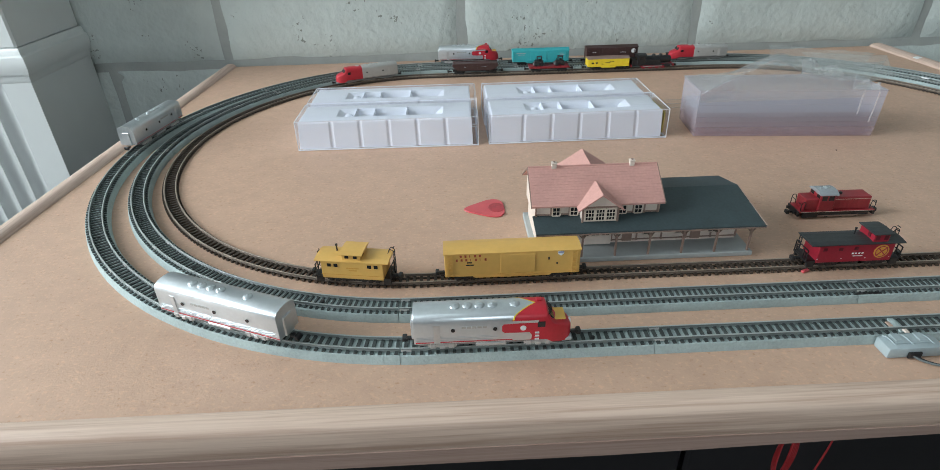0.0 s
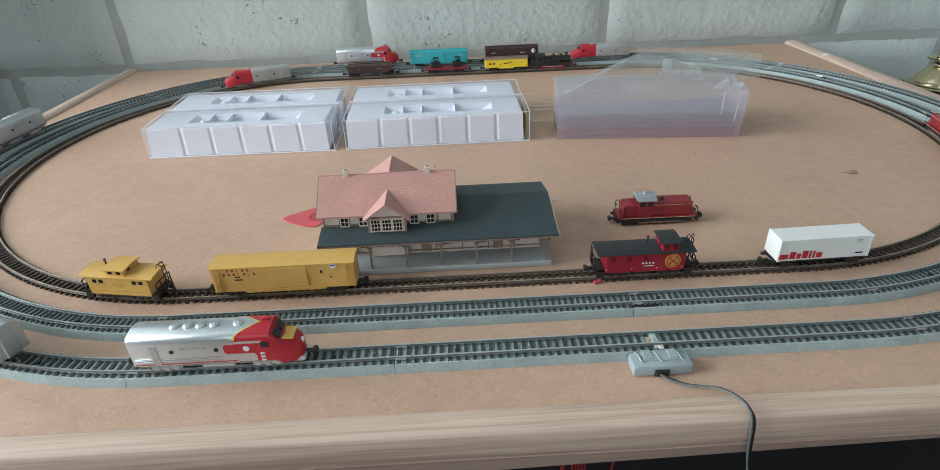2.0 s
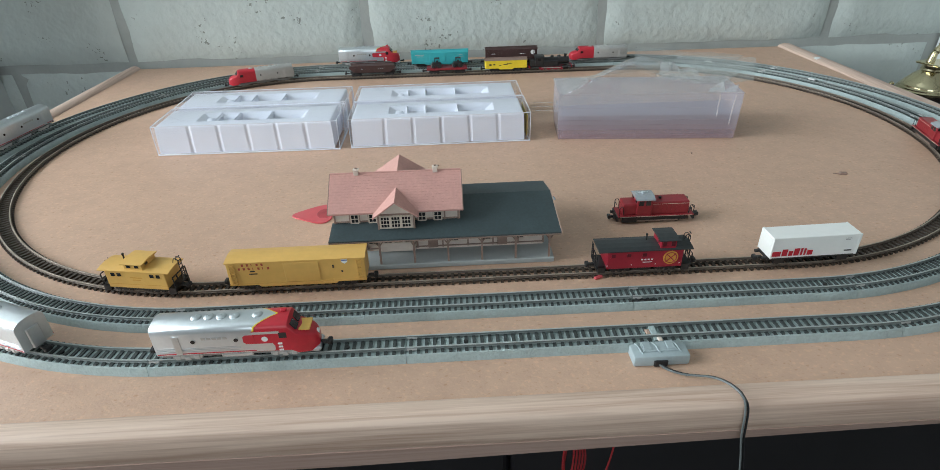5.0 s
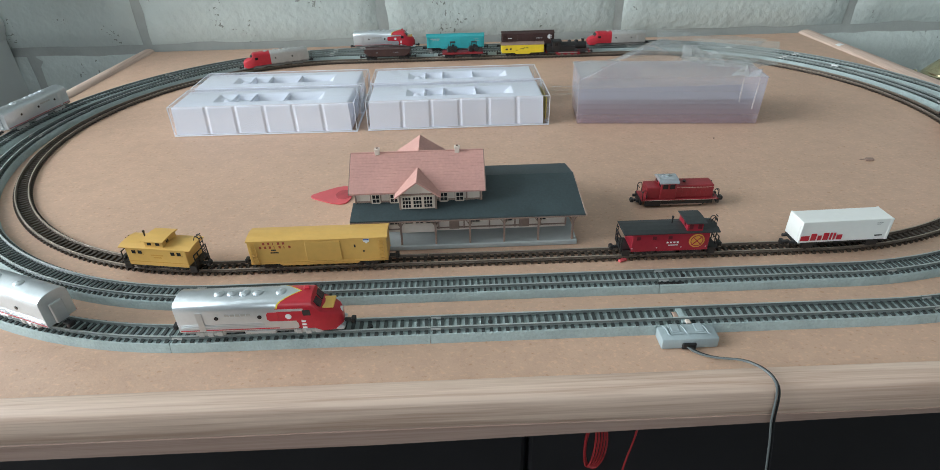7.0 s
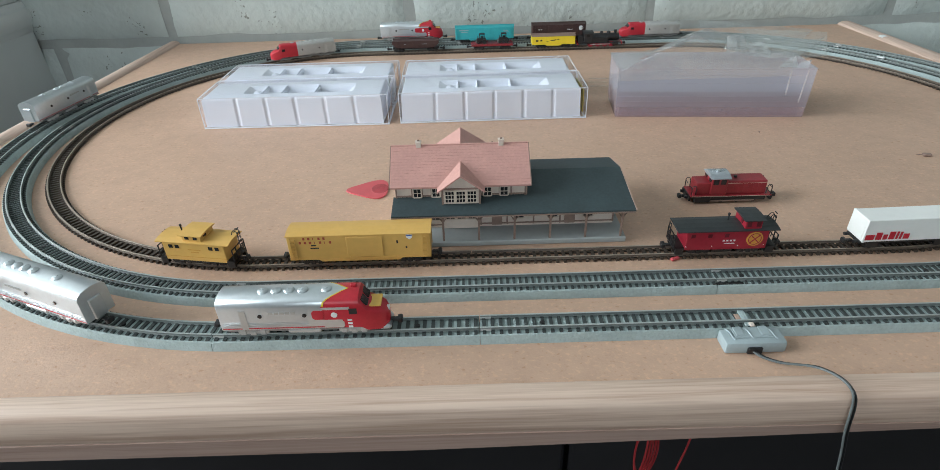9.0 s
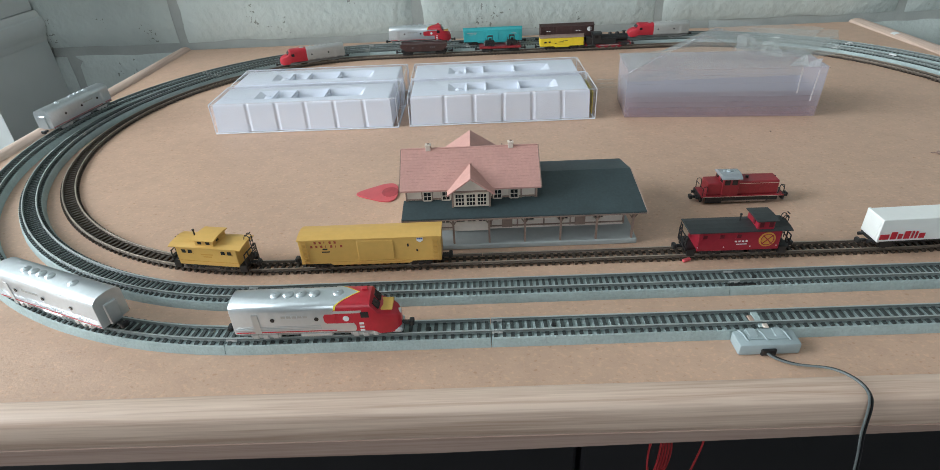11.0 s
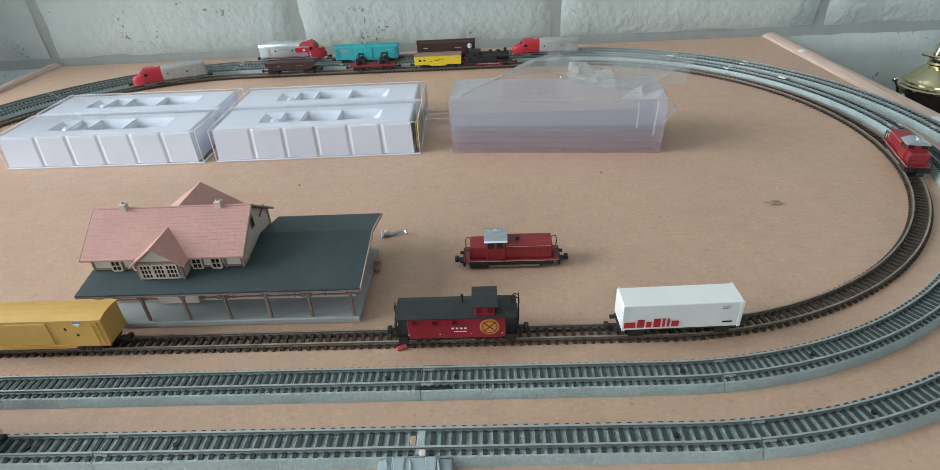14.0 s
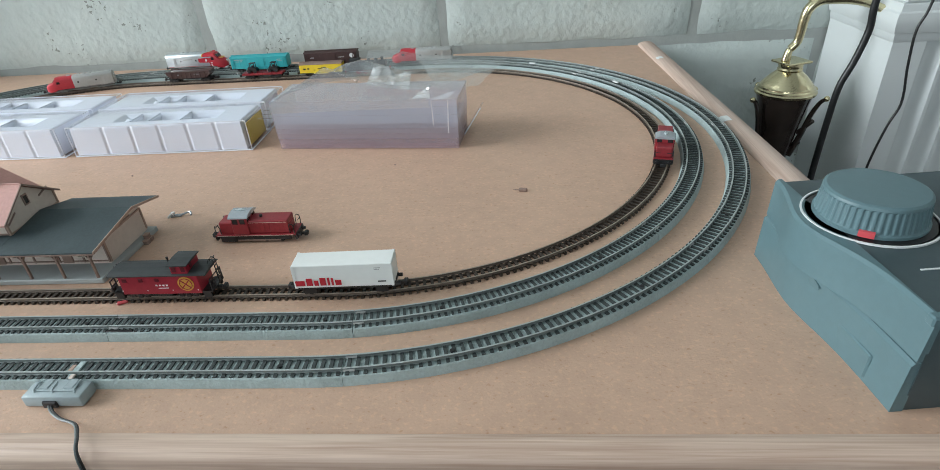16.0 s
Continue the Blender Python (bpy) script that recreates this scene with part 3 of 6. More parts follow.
def track_section(kind, loop, s0, length, curved, pitch=0.00292, wide=0.00120, hole=0.026):
    """One piece of track of the loop, from s0 on, with its origin on the table at its start."""
    grey = kind == "grey"
    shape = "curved" if curved else "straight"
    label = f"{shape} grey ballasted model railway track with nickel rails" if grey else f"{shape} brown sleepered model railway track with tarnished rails"
    base = loop.place(s0 + 1e-7, False)
    back = base.inverted()
    ob = thing("track_section", base, label, "model track", "grey track loops" if grey else "brown track loop")
    steps = 16 if curved else 24

    def at(s):
        return back @ loop.place(s0 + 1e-7 + min(s, length - 2e-7), False)

    if grey:
        bm = sweep_strip(bm_new(), [(-0.0071, 0.0), (-0.0070, 0.0008), (-0.0063, 0.0040), (-0.0060, 0.0044), (0.0060, 0.0044), (0.0063, 0.0040), (0.0070, 0.0008), (0.0071, 0.0)], at, length - 0.00025, steps)
        part("roadbed", bm, ROADBED, ob)
        lay_sleepers(ob, at, length, pitch, 0.0058, wide, 0.0036, 0.0050, TIE_GREY)
        z0, z1, m, web = 0.0050, 0.0066, RAIL, RAIL_SIDE
    else:
        lay_sleepers(ob, at, length, 0.00365, 0.0054, 0.00145, 0.0, 0.0013, TIE_BROWN)
        bm = bm_new()
        for side in (-1, 1):
            sweep_strip(bm, [(side * 0.0027 - 0.0005, 0.0), (side * 0.0027 - 0.0005, 0.0008), (side * 0.0027 + 0.0005, 0.0008), (side * 0.0027 + 0.0005, 0.0)], at, length, steps)
        part("web", bm, TIE_BROWN, ob, "thin brown web between the sleepers")
        z0, z1, m, web = 0.0013, 0.0028, RAIL_OLD, RAIL_OLD_SIDE
    for side in (-1, 1):
        rail = part("rail", sweep_strip(bm_new(), rail_profile(side, z0, z1), at, length - 0.0003, steps), web, ob, "dark rail with a bright running edge")
        part("railhead", sweep_strip(bm_new(), railhead_profile(side, z1), at, length - 0.0003, steps), m, rail, "worn bright rail top")
        if grey:
            c = side * (G + 0.0004)
            bm = loft(bm_new(), [[at(0.0002 + 0.0011 * i) @ Vector((0, c + v, z)) for v, z in ((-0.00065, z0), (-0.00045, z1 - 0.0007), (0.00045, z1 - 0.0007), (0.00065, z0))] for i in range(5)])
            part("rail_joiner", bm, SILVER_DULL, ob, "small bright rail joiner")
    if grey:
        for s in (0.24 * length if curved else hole, length - (0.24 * length if curved else hole)):
            p = at(s).translation
            part("screw_hole", cyl(bm_new(), (p.x, p.y, 0.0048), 0.0010, 0.0010, "z", 10), BLACK, ob, "small dark fixing hole")
    return ob


# each straight is a short and a long piece, each half turn four curved ones
for loop, kind, pitch, wide, lead, first, straight, hole in (
        (OUTER, "grey", 0.0035, 0.0015, 0.0125, 0.110, 0.330, 0.026), (MIDDLE, "grey", 0.0029, 0.0012, 0.0121, 0.220, 0.330, 0.013), (INNER, "brown", 0, 0, 0.008, 0.110, 0.330, 0)):
    half = loop.length / 2
    turn = (half - straight) / 4
    for side in (0, 1):
        at0 = side * half - lead
        for piece in (first, straight - first):
            track_section(kind, loop, at0, piece, False, pitch, wide, hole)
            at0 += piece
        for i in range(4):
            track_section(kind, loop, at0, turn, True, pitch, wide)
            at0 += turn


# ---- plastic packing cases ----
def packing_case(m, label, card=False):
    """Clear case round a white tray with ribbed sides and a stepped hollow in its top."""
    L, D, H = 0.143, 0.0430, 0.0242
    ob = thing("packing_case", m, label, "plastic case", "packing cases")
    bm = bm_new()
    box(bm, 0, L, 0, D, 0.0004, H, 0.0012, 2)
    case = part("case", bm, CASE, ob, "clear plastic outer case", True)
    case.visible_shadow = False
    bm = bm_new()
    for x0, x1, y0, y1, z0, z1 in ((0, L, 0.0, 0.0009, 0.0003, 0.0016), (0, L, D - 0.0009, D, 0.0003, 0.0016), (0.0, 0.0009, 0, D, 0.0003, 0.0016), (L - 0.0009, L, 0, D, 0.0003, 0.0016)):
        box(bm, x0 - 0.0004, x1 + 0.0004, y0 - 0.0004, y1 + 0.0004, z0, z1 - 0.0005, 0.0003)
    for y in (0, D):
        for x in (0, L):
            box(bm, x - 0.00025, x + 0.00025, y - 0.00025, y + 0.00025, 0.0010, H - 0.0004)
        box(bm, 0.0004, L - 0.0004, y - 0.0002, y + 0.0002, H - 0.0004, H + 0.0001)
    for x in (0, L):
        box(bm, x - 0.0002, x + 0.0002, 0.0004, D - 0.0004, H - 0.0004, H + 0.0001)
    rim = part("rim", bm, RIM, ob, "rim and edge strips, coloured pale for the edge highlights")
    rim.visible_shadow = False
    # tray: outer skin with five grooves in each long side
    bm = bm_new()
    t0, top = 0.0012, 0.0233
    marks = [0.0272 + i * 0.0227 for i in range(5)]
    front = [(t0, 0.0)]
    for c in marks:
        front += [(c - 0.0020, 0.0), (c - 0.0004, 0.0006), (c + 0.0004, 0.0006), (c + 0.0020, 0.0)]
    front.append((L - t0 - 0.0030, 0.0))
    outline = [(x, t0 + d) for x, d in front] + [(x, D - t0 - d) for x, d in reversed(front)]
    cx, cy = L / 2, D / 2

    def ring(z, k):
        return [(cx + (x - cx) * (1 - 2 * k / L), cy + (y - cy) * (1 - 2 * k / D), z) for x, y in outline]
    rings = [ring(0.0012, 0.0), ring(top - 0.0014, 0.0008), ring(top - 0.0004, 0.0012), ring(top, 0.0020)]
    rows = [[bm.verts.new(p) for p in r] for r in rings]
    n = len(outline)
    for a, b in zip(rows, rows[1:]):
        for i in range(n):
            bm.faces.new((a[i], a[(i + 1) % n], b[(i + 1) % n], b[i]))
    # top face with the hollow left open
    hx0, hx1, hy0, hy1 = 0.0300, 0.1160, 0.0115, 0.0320
    hole = [(hx0, hy0), (hx1, hy0), (hx1, hy1), (hx0, hy1)]
    hv = [bm.verts.new((x, y, top)) for x, y in hole]
    edges = [bm.edges.get((rows[-1][i], rows[-1][(i + 1) % n])) for i in range(n)] + [bm.edges.new((hv[i], hv[(i + 1) % 4])) for i in range(4)]
    bmesh.ops.triangle_fill(bm, edges=edges, use_beauty=True)
    part("tray", bm, TRAY, ob, "white moulded plastic tray")
    # hollow: bays of different depth between low cross ridges, with sloping ends
    bm = bm_new()
    bays = ((hx0, hx0 + 0.0150, 0.0030), (hx0 + 0.0150, hx0 + 0.0300, 0.0042), (hx0 + 0.0300, hx0 + 0.0560, 0.0060), (hx0 + 0.0560, hx1, 0.0056))
    for k, (xa, xb, depth) in enumerate(bays):
        lo, sa, sb = top - depth, 0.0060 if k == 0 else 0.0014, 0.0080 if k == 3 else 0.0014
        za, zb = top if k == 0 else top - 0.0016, top if k == 3 else top - 0.0016
        va = [bm.verts.new(p) for p in ((xa, hy0, top), (xb, hy0, top), (xb, hy1, top), (xa, hy1, top))]
        ve = [bm.verts.new(p) for p in ((xa + 0.0004, hy0 + 0.0008, za), (xb - 0.0004, hy0 + 0.0008, zb), (xb - 0.0004, hy1 - 0.0008, zb), (xa + 0.0004, hy1 - 0.0008, za))]
        vb = [bm.verts.new(p) for p in ((xa + sa, hy0 + 0.0024, lo), (xb - sb, hy0 + 0.0024, lo), (xb - sb, hy1 - 0.0040, lo), (xa + sa, hy1 - 0.0040, lo))]
        for u, v in ((va, ve), (ve, vb)):
            for i in range(4):
                bm.faces.new((u[i], u[(i + 1) % 4], v[(i + 1) % 4], v[i]))
        bm.faces.new(vb)
    part("hollow", bm, TRAY, ob, "stepped hollow of the tray")
    for xd in (hx0 + 0.0150, hx0 + 0.0300, hx0 + 0.0560):
        part("ridge", box(bm_new(), xd - 0.0009, xd + 0.0009, hy0 + 0.0006, hy1 - 0.0006, top - 0.0040, top - 0.0012, 0.0005, 2), TRAY, ob, "low rounded cross ridge", True)
    part("hump", lathe(bm_new(), [(0.0034, top - 0.0032), (0.0032, top - 0.0024), (0.0022, top - 0.0014), (0.0001, top - 0.0010)], 16, (hx0 + 0.0088, (hy0 + hy1) / 2, 0)), TRAY, ob, "small round hump", True)
    if card:
        bm = bm_new()
        box(bm, L - 0.0022, L - 0.0016, 0.0045, D - 0.0065, 0.0030, 0.0205)
        part("card", bm, LABEL_YELLOW, ob, "yellow card at the case end")
    return ob


packing_case(pose(-0.1268, 0.3920, 0, rz=-0.6), "clear plastic case with white ribbed tray, front row")
packing_case(pose(0.0250, 0.3915, 0, rz=0.4), "clear case with white tray and yellow end card", True)
packing_case(pose(-0.1258, 0.4385, 0, rz=-0.3), "clear plastic case with white tray, behind another case")
packing_case(pose(0.0240, 0.4370, 0, rz=0.2), "clear case with white tray, behind the yellow-carded one")


# ---- station ----
def station():
    ob = thing("model_station", pose(0, -0.0488, 0) @ Matrix.Diagonal((1, 1.125, 1, 1)), "model station with pink tiled roof and dark slate canopy", "model station")
    bm = box(bm_new(), 0.0375, 0.1570, 0.2368, 0.2850, 0.0, 0.0030, 0.0004)
    part("platform", bm, PLATFORM, ob, "pale grey platform slab")
    # lower storey
    bm = box(bm_new(), 0.0405, 0.1530, 0.2500, 0.2820, 0.0028, 0.0175)
    part("wall", bm, CREAM, ob, "cream lower storey walls")
    gable = bm_new()
    loft(gable, [[(x, 0.2500, 0.0174), (x, 0.2820, 0.0174), (x, 0.2690, 0.0240)] for x in (0.1515, 0.1530)])
    part("gable", gable, CREAM, ob, "cream end gable")
    bm = bm_new()
    for x in [0.0405 + i * 0.01405 for i in range(9)]:
        box(bm, x - 0.0004, x + 0.0004, 0.2494, 0.2501, 0.0042, 0.0170)
    for z in (0.0048, 0.0165):
        box(bm, 0.0405, 0.1530, 0.2495, 0.2501, z - 0.0003, z + 0.0003)
    part("timber_frame", bm, TIMBER, ob, "brown half-timbering")
    bm = bm_new()
    for y in (0.2505, 0.2815):
        box(bm, 0.1529, 0.1535, y - 0.0005, y + 0.0005, 0.004, 0.0172)
    box(bm, 0.1529, 0.1535, 0.250, 0.2820, 0.0166, 0.0174)
    part("timber_frame", bm, TIMBER_TAN, ob, "tan end half-timbering")
    # louvre at the end wall
    for z in (0.0178, 0.0191, 0.0204):
        bm = box(bm_new(), 0.1528, 0.1537, 0.2650, 0.2725, z - 0.0004, z + 0.0004)
        part("vent_slat", bm, TIMBER_TAN, ob)
    # lower windows and doors
    def window(x0, x1, y, z0, z1, cols, rows):
        w = part("window", box(bm_new(), x0, x1, y - 0.0003, y + 0.0006, z0, z1), DARKGLASS, ob, "dark glazed window with pale bars")
        bm = bm_new()
        for i in range(cols + 1):
            x = x0 + (x1 - x0) * i / cols
            t = 0.00030 if i in (0, cols) else 0.00014
            box(bm, x - t, x + t, y - 0.0006, y - 0.0001, z0, z1)
        for j in range(rows + 1):
            z = z0 + (z1 - z0) * j / rows
            t = 0.00030 if j in (0, rows) else 0.00014
            box(bm, x0, x1, y - 0.0006, y - 0.0001, z - t, z + t)
        part("window_frame", bm, FRAME_PALE, w)
    for x in (0.046, 0.0556, 0.1, 0.118, 0.1365):
        window(x, x + 0.0056, 0.2496, 0.0080, 0.0150, 2, 3)
    for x in (0.0645, 0.0702, 0.0759):
        window(x, x + 0.0046, 0.2470, 0.0100, 0.0150, 2, 2)
    part("bay", box(bm_new(), 0.0625, 0.0815, 0.2474, 0.2502, 0.004, 0.0175), CREAM, ob)
    for x in (0.0885, 0.1272):
        part("door", box(bm_new(), x, x + 0.0055, 0.2492, 0.2502, 0.004, 0.0145, 0.0002), TIMBER, ob, "brown panelled door")
    # slate canopy roof: long front slope, ridge and back slope, cut away round the upper storey
    bm = bm_new()
    t = 0.0009
    prof = [(0.2352, 0.0192), (0.2352, 0.0192 + t), (0.2690, 0.0246 + t), (0.2908, 0.0190 + t), (0.2908, 0.0190), (0.2690, 0.0246)]
    prism(bm, prof, 0.1068, 0.1597)
    prof2 = [(0.2352, 0.0192), (0.2352, 0.0192 + t), (0.2492, 0.0216 + t), (0.2492, 0.0216)]
    prism(bm, prof2, 0.0376, 0.1068)
    part("canopy_roof", bm, SLATE, ob, "dark slate canopy roof")
    part("fascia", box(bm_new(), 0.0376, 0.1597, 0.2350, 0.2356, 0.0186, 0.0193), TIMBER, ob)
    loft_b = bm_new()
    loft(loft_b, [[(x, 0.2352, 0.0188), (x, 0.2352, 0.0203), (x, 0.2690, 0.0256), (x, 0.2908, 0.0200), (x, 0.2908, 0.0186), (x, 0.2690, 0.0242)] for x in (0.1597, 0.1602)])
    part("barge_board", loft_b, TIMBER_TAN, ob)
    for i in range(7):
        x = 0.0450 + i * 0.0182
        bm = box(bm_new(), x - 0.0005, x + 0.0005, 0.2376, 0.2386, 0.0028, 0.0192)
        for s in (-1, 1):
            loft(bm, [[(x, y, 0.0135), (x, y, 0.0147), (x + s * 0.0045, y, 0.0193), (x + s * 0.0036, y, 0.0193)] for y in (0.2377, 0.2385)])
        part("post", bm, TIMBER, ob, "tan post with curved brackets")
    # upper storey
    part("upper_wall", box(bm_new(), 0.0390, 0.1063, 0.2490, 0.2815, 0.0170, 0.0303), CREAM, ob, "cream upper storey walls")
    for x in (0.0391, 0.1056):
        bm = loft(bm_new(), [[(x + d, 0.2490, 0.0302), (x + d, 0.2815, 0.0302), (x + d, 0.2645, 0.0424)] for d in (0, 0.0007)])
        part("gable", bm, CREAM, ob, "cream upper gable")
    bm = bm_new()
    for x in (0.0393, 0.0475, 0.0525, 0.0575, 0.0612, 0.0838, 0.0882, 0.0925, 0.0985, 0.1058):
        box(bm, x - 0.0004, x + 0.0004, 0.2484, 0.2491, 0.0215, 0.0312)
    box(bm, 0.0390, 0.1063, 0.2484, 0.2491, 0.0229, 0.0235)
    part("timber_frame", bm, TIMBER, ob, "brown half-timbering")
    bm = bm_new()
    for y in (0.249, 0.2815):
        box(bm, 0.1060, 0.1068, y - 0.0005, y + 0.0005, 0.0225, 0.0310)
    box(bm, 0.1060, 0.1068, 0.2490, 0.2815, 0.0226, 0.0234)
    part("timber_frame", bm, TIMBER_TAN, ob, "tan end half-timbering")
    # end wall of the upper storey: a small window, a raking tie and dark roof edges
    w = part("end_window", box(bm_new(), 0.1062, 0.1068, 0.2630, 0.2662, 0.0315, 0.0375), TIMBER, ob, "brown framed gable window")
    part("pane", box(bm_new(), 0.1067, 0.1070, 0.2637, 0.2655, 0.0324, 0.0366), DARKGLASS, w)
    part("tie_beam", loft(bm_new(), [[(x, 0.2500, 0.0272), (x, 0.2500, 0.0280), (x, 0.2560, 0.0318), (x, 0.2560, 0.0310)] for x in (0.1062, 0.1068)]), TIMBER, ob)
    part("tie_beam", loft(bm_new(), [[(x, 0.2725, 0.0318), (x, 0.2725, 0.0326), (x, 0.2790, 0.0348), (x, 0.2790, 0.0340)] for x in (0.1062, 0.1068)]), TIMBER, ob)
    for xa in (0.0362, 0.1083):
        part("barge_board", loft(bm_new(), [[(x, 0.2462, 0.0288), (x, 0.2462, 0.0298), (x, 0.2645, 0.0437), (x, 0.2840, 0.0298), (x, 0.2840, 0.0288), (x, 0.2645, 0.0427)] for x in (xa, xa + 0.0005)]), TIMBER, ob, "dark edge board of the tiled roof")
    for x in (0.0484, 0.0580, 0.0845, 0.0930):
        window(x - 0.0003, x + 0.0039, 0.2482, 0.0228, 0.0303, 2, 3)
    # tiled main roof: each course a slightly proud strip, with joints between tiles
    def roof_slope(name, x0, x1, ya, za, yb, zb, parent, courses=15):
        bm = bm_new()
        d = Vector((0, yb - ya, zb - za))
        nrm = Vector((0, -(zb - za), yb - ya)).normalized() * (1 if yb > ya else -1)
        cols = max(2, round((x1 - x0) / 0.0022))
        for j in range(courses):
            p0, p1 = Vector((0, ya, za)) + d * (j / courses), Vector((0, ya, za)) + d * ((j + 1.12) / courses)
            for i in range(cols):
                xa = x0 + (x1 - x0) * i / cols + 0.00005
                xb = x0 + (x1 - x0) * (i + 1) / cols - 0.00005
                v = [bm.verts.new((x, *(p + nrm * h)[1:])) for x, p, h in ((xa, p0, 0.00018), (xb, p0, 0.00018), (xb, p1, 0.00006), (xa, p1, 0.00006), (xa, p0, -0.0003), (xb, p0, -0.0003))]
                bm.faces.new(v[:4])
                bm.faces.new((v[0], v[4], v[5], v[1]))
        loft(bm, [[(x, ya, za - 0.0008), (x, yb, zb - 0.0008), (x, yb, zb), (x, ya, za)] for x in (x0, x1)])
        return tagged(part(name, bm, TILE, parent, "pink tiled roof slope"), kind="stuff")
    roof_slope("roof_slope", 0.0366, 0.1083, 0.2462, 0.0296, 0.2645, 0.0436, ob)
    roof_slope("roof_slope", 0.0366, 0.1083, 0.2840, 0.0296, 0.2645, 0.0436, ob)
    part("ridge", box(bm_new(), 0.0366, 0.1083, 0.2641, 0.2649, 0.0433, 0.0441, 0.0002), TILE, ob)
    # dormer over the bay, and the cross gable at the back
    def cross_gable(xc, half, y_front, y_in, z_eave, z_peak):
        bm = bm_new()
        for s in (-1, 1):
            loft(bm, [[(xc, y, z_peak), (xc, y, z_peak + 0.0008), (xc + s * half, y, z_eave + 0.0008), (xc + s * half, y, z_eave)] for y in (y_front, y_in)])
        part("dormer_roof", bm, TILE, ob, "pink gabled dormer roof")
    cross_gable(0.0728, 0.0121, 0.2412, 0.2600, 0.0284, 0.0374)
    cross_gable(0.0728, 0.0200, 0.2900, 0.2660, 0.0275, 0.0408)
    bm = bm_new()
    loft(bm, [[(0.0632, y, 0.0200), (0.0824, y, 0.0200), (0.0824, y, 0.0296), (0.0728, y, 0.0366), (0.0632, y, 0.0296)] for y in (0.2432, 0.2585)])
    part("dormer", bm, CREAM, ob, "cream dormer bay")
    part("dormer_back", loft(bm_new(), [[(0.0548, y, 0.0180), (0.0908, y, 0.0180), (0.0908, y, 0.0276), (0.0728, y, 0.0396), (0.0548, y, 0.0276)] for y in (0.2670, 0.2880)]), CREAM, ob)
    for x in (0.0646, 0.0702, 0.0758):
        window(x, x + 0.0048, 0.2428, 0.0225, 0.0292, 3, 3)
    bm = bm_new()
    box(bm, 0.0630, 0.0826, 0.2426, 0.2433, 0.0203, 0.0212)
    for x in (0.0634, 0.0822):
        box(bm, x - 0.0005, x + 0.0005, 0.2426, 0.2433, 0.0203, 0.0305)
    box(bm, 0.0630, 0.0826, 0.2426, 0.2433, 0.0298, 0.0305)
    part("dormer_trim", bm, TIMBER, ob)
    for x in (0.0510, 0.0942):
        bm = box(bm_new(), x - 0.0013, x + 0.0013, 0.2632, 0.2656, 0.0426, 0.0463, 0.0002)
        box(bm, x - 0.0016, x + 0.0016, 0.2629, 0.2659, 0.0456, 0.0461, 0.0001)
        ch = part("chimney", bm, CREAM, ob, "cream chimney stack")
        part("flue", cyl(bm_new(), (x, 0.2644, 0.0465), 0.0006, 0.0006, "z", 10), TIMBER, ch)
    return ob


station()
# loose bits at the end of the platform
for y, z in ((0.2564, 0.0), (0.2602, 0.0), (0.2583, 0.0028)):
    crate = thing("crate", pose(0.1587, y, z), "tiny brown crate stacked beside the station platform", "crate", "crates by the platform")
    part("crate_box", box(bm_new(), -0.0014, 0.0014, -0.0016, 0.0016, 0.0, 0.0027, 0.0003), TIMBER, crate)
    part("crate_lid", box(bm_new(), -0.0015, 0.0015, -0.0017, 0.0017, 0.0023, 0.0028, 0.0002), TIMBER_TAN, crate)


# ---- rolling stock ----
def wheels(parent, xs, r=0.0021, half=0.0036, material=None):
    for x in xs:
        bm = bm_new()
        for s in (-1, 1):
            cyl(bm, (x, s * half, r), r, 0.0009, "y", 14)
        cyl(bm, (x, 0, r), 0.0005, 2 * half, "y", 8)
        part("wheelset", bm, material or BLACK, parent, "dark wheelset on its axle")


def truck(parent, x, material, label="", long=0.011):
    bm = bm_new()
    for s in (-1, 1):
        box(bm, x - long / 2, x + long / 2, s * 0.0050 - 0.0005, s * 0.0050 + 0.0005, 0.0012, 0.0030, 0.0003)
        for d in (-1, 1):
            box(bm, x + d * long * 0.32 - 0.0012, x + d * long * 0.32 + 0.0012, s * 0.0052 - 0.0006, s * 0.0052 + 0.0006, 0.0008, 0.0033, 0.0003)
        box(bm, x - 0.0012, x + 0.0012, s * 0.0053 - 0.0006, s * 0.0053 + 0.0006, 0.0006, 0.0026, 0.0003)
    box(bm, x - 0.0014, x + 0.0014, -0.0046, 0.0046, 0.0018, 0.0036)
    t = part("bogie", bm, material, parent, label)
    wheels(t, (x - long * 0.32, x + long * 0.32))
    return t


def coupler(parent, x, s):
    bm = box(bm_new(), min(x, x + s * 0.0042), max(x, x + s * 0.0042), -0.0009, 0.0009, 0.0020, 0.0034, 0.0003)
    box(bm, min(x + s * 0.0030, x + s * 0.0050), max(x + s * 0.0030, x + s * 0.0050), -0.0017, 0.0017, 0.0016, 0.0040, 0.0004)
    part("coupler", bm, BLACK, parent, "black coupler")


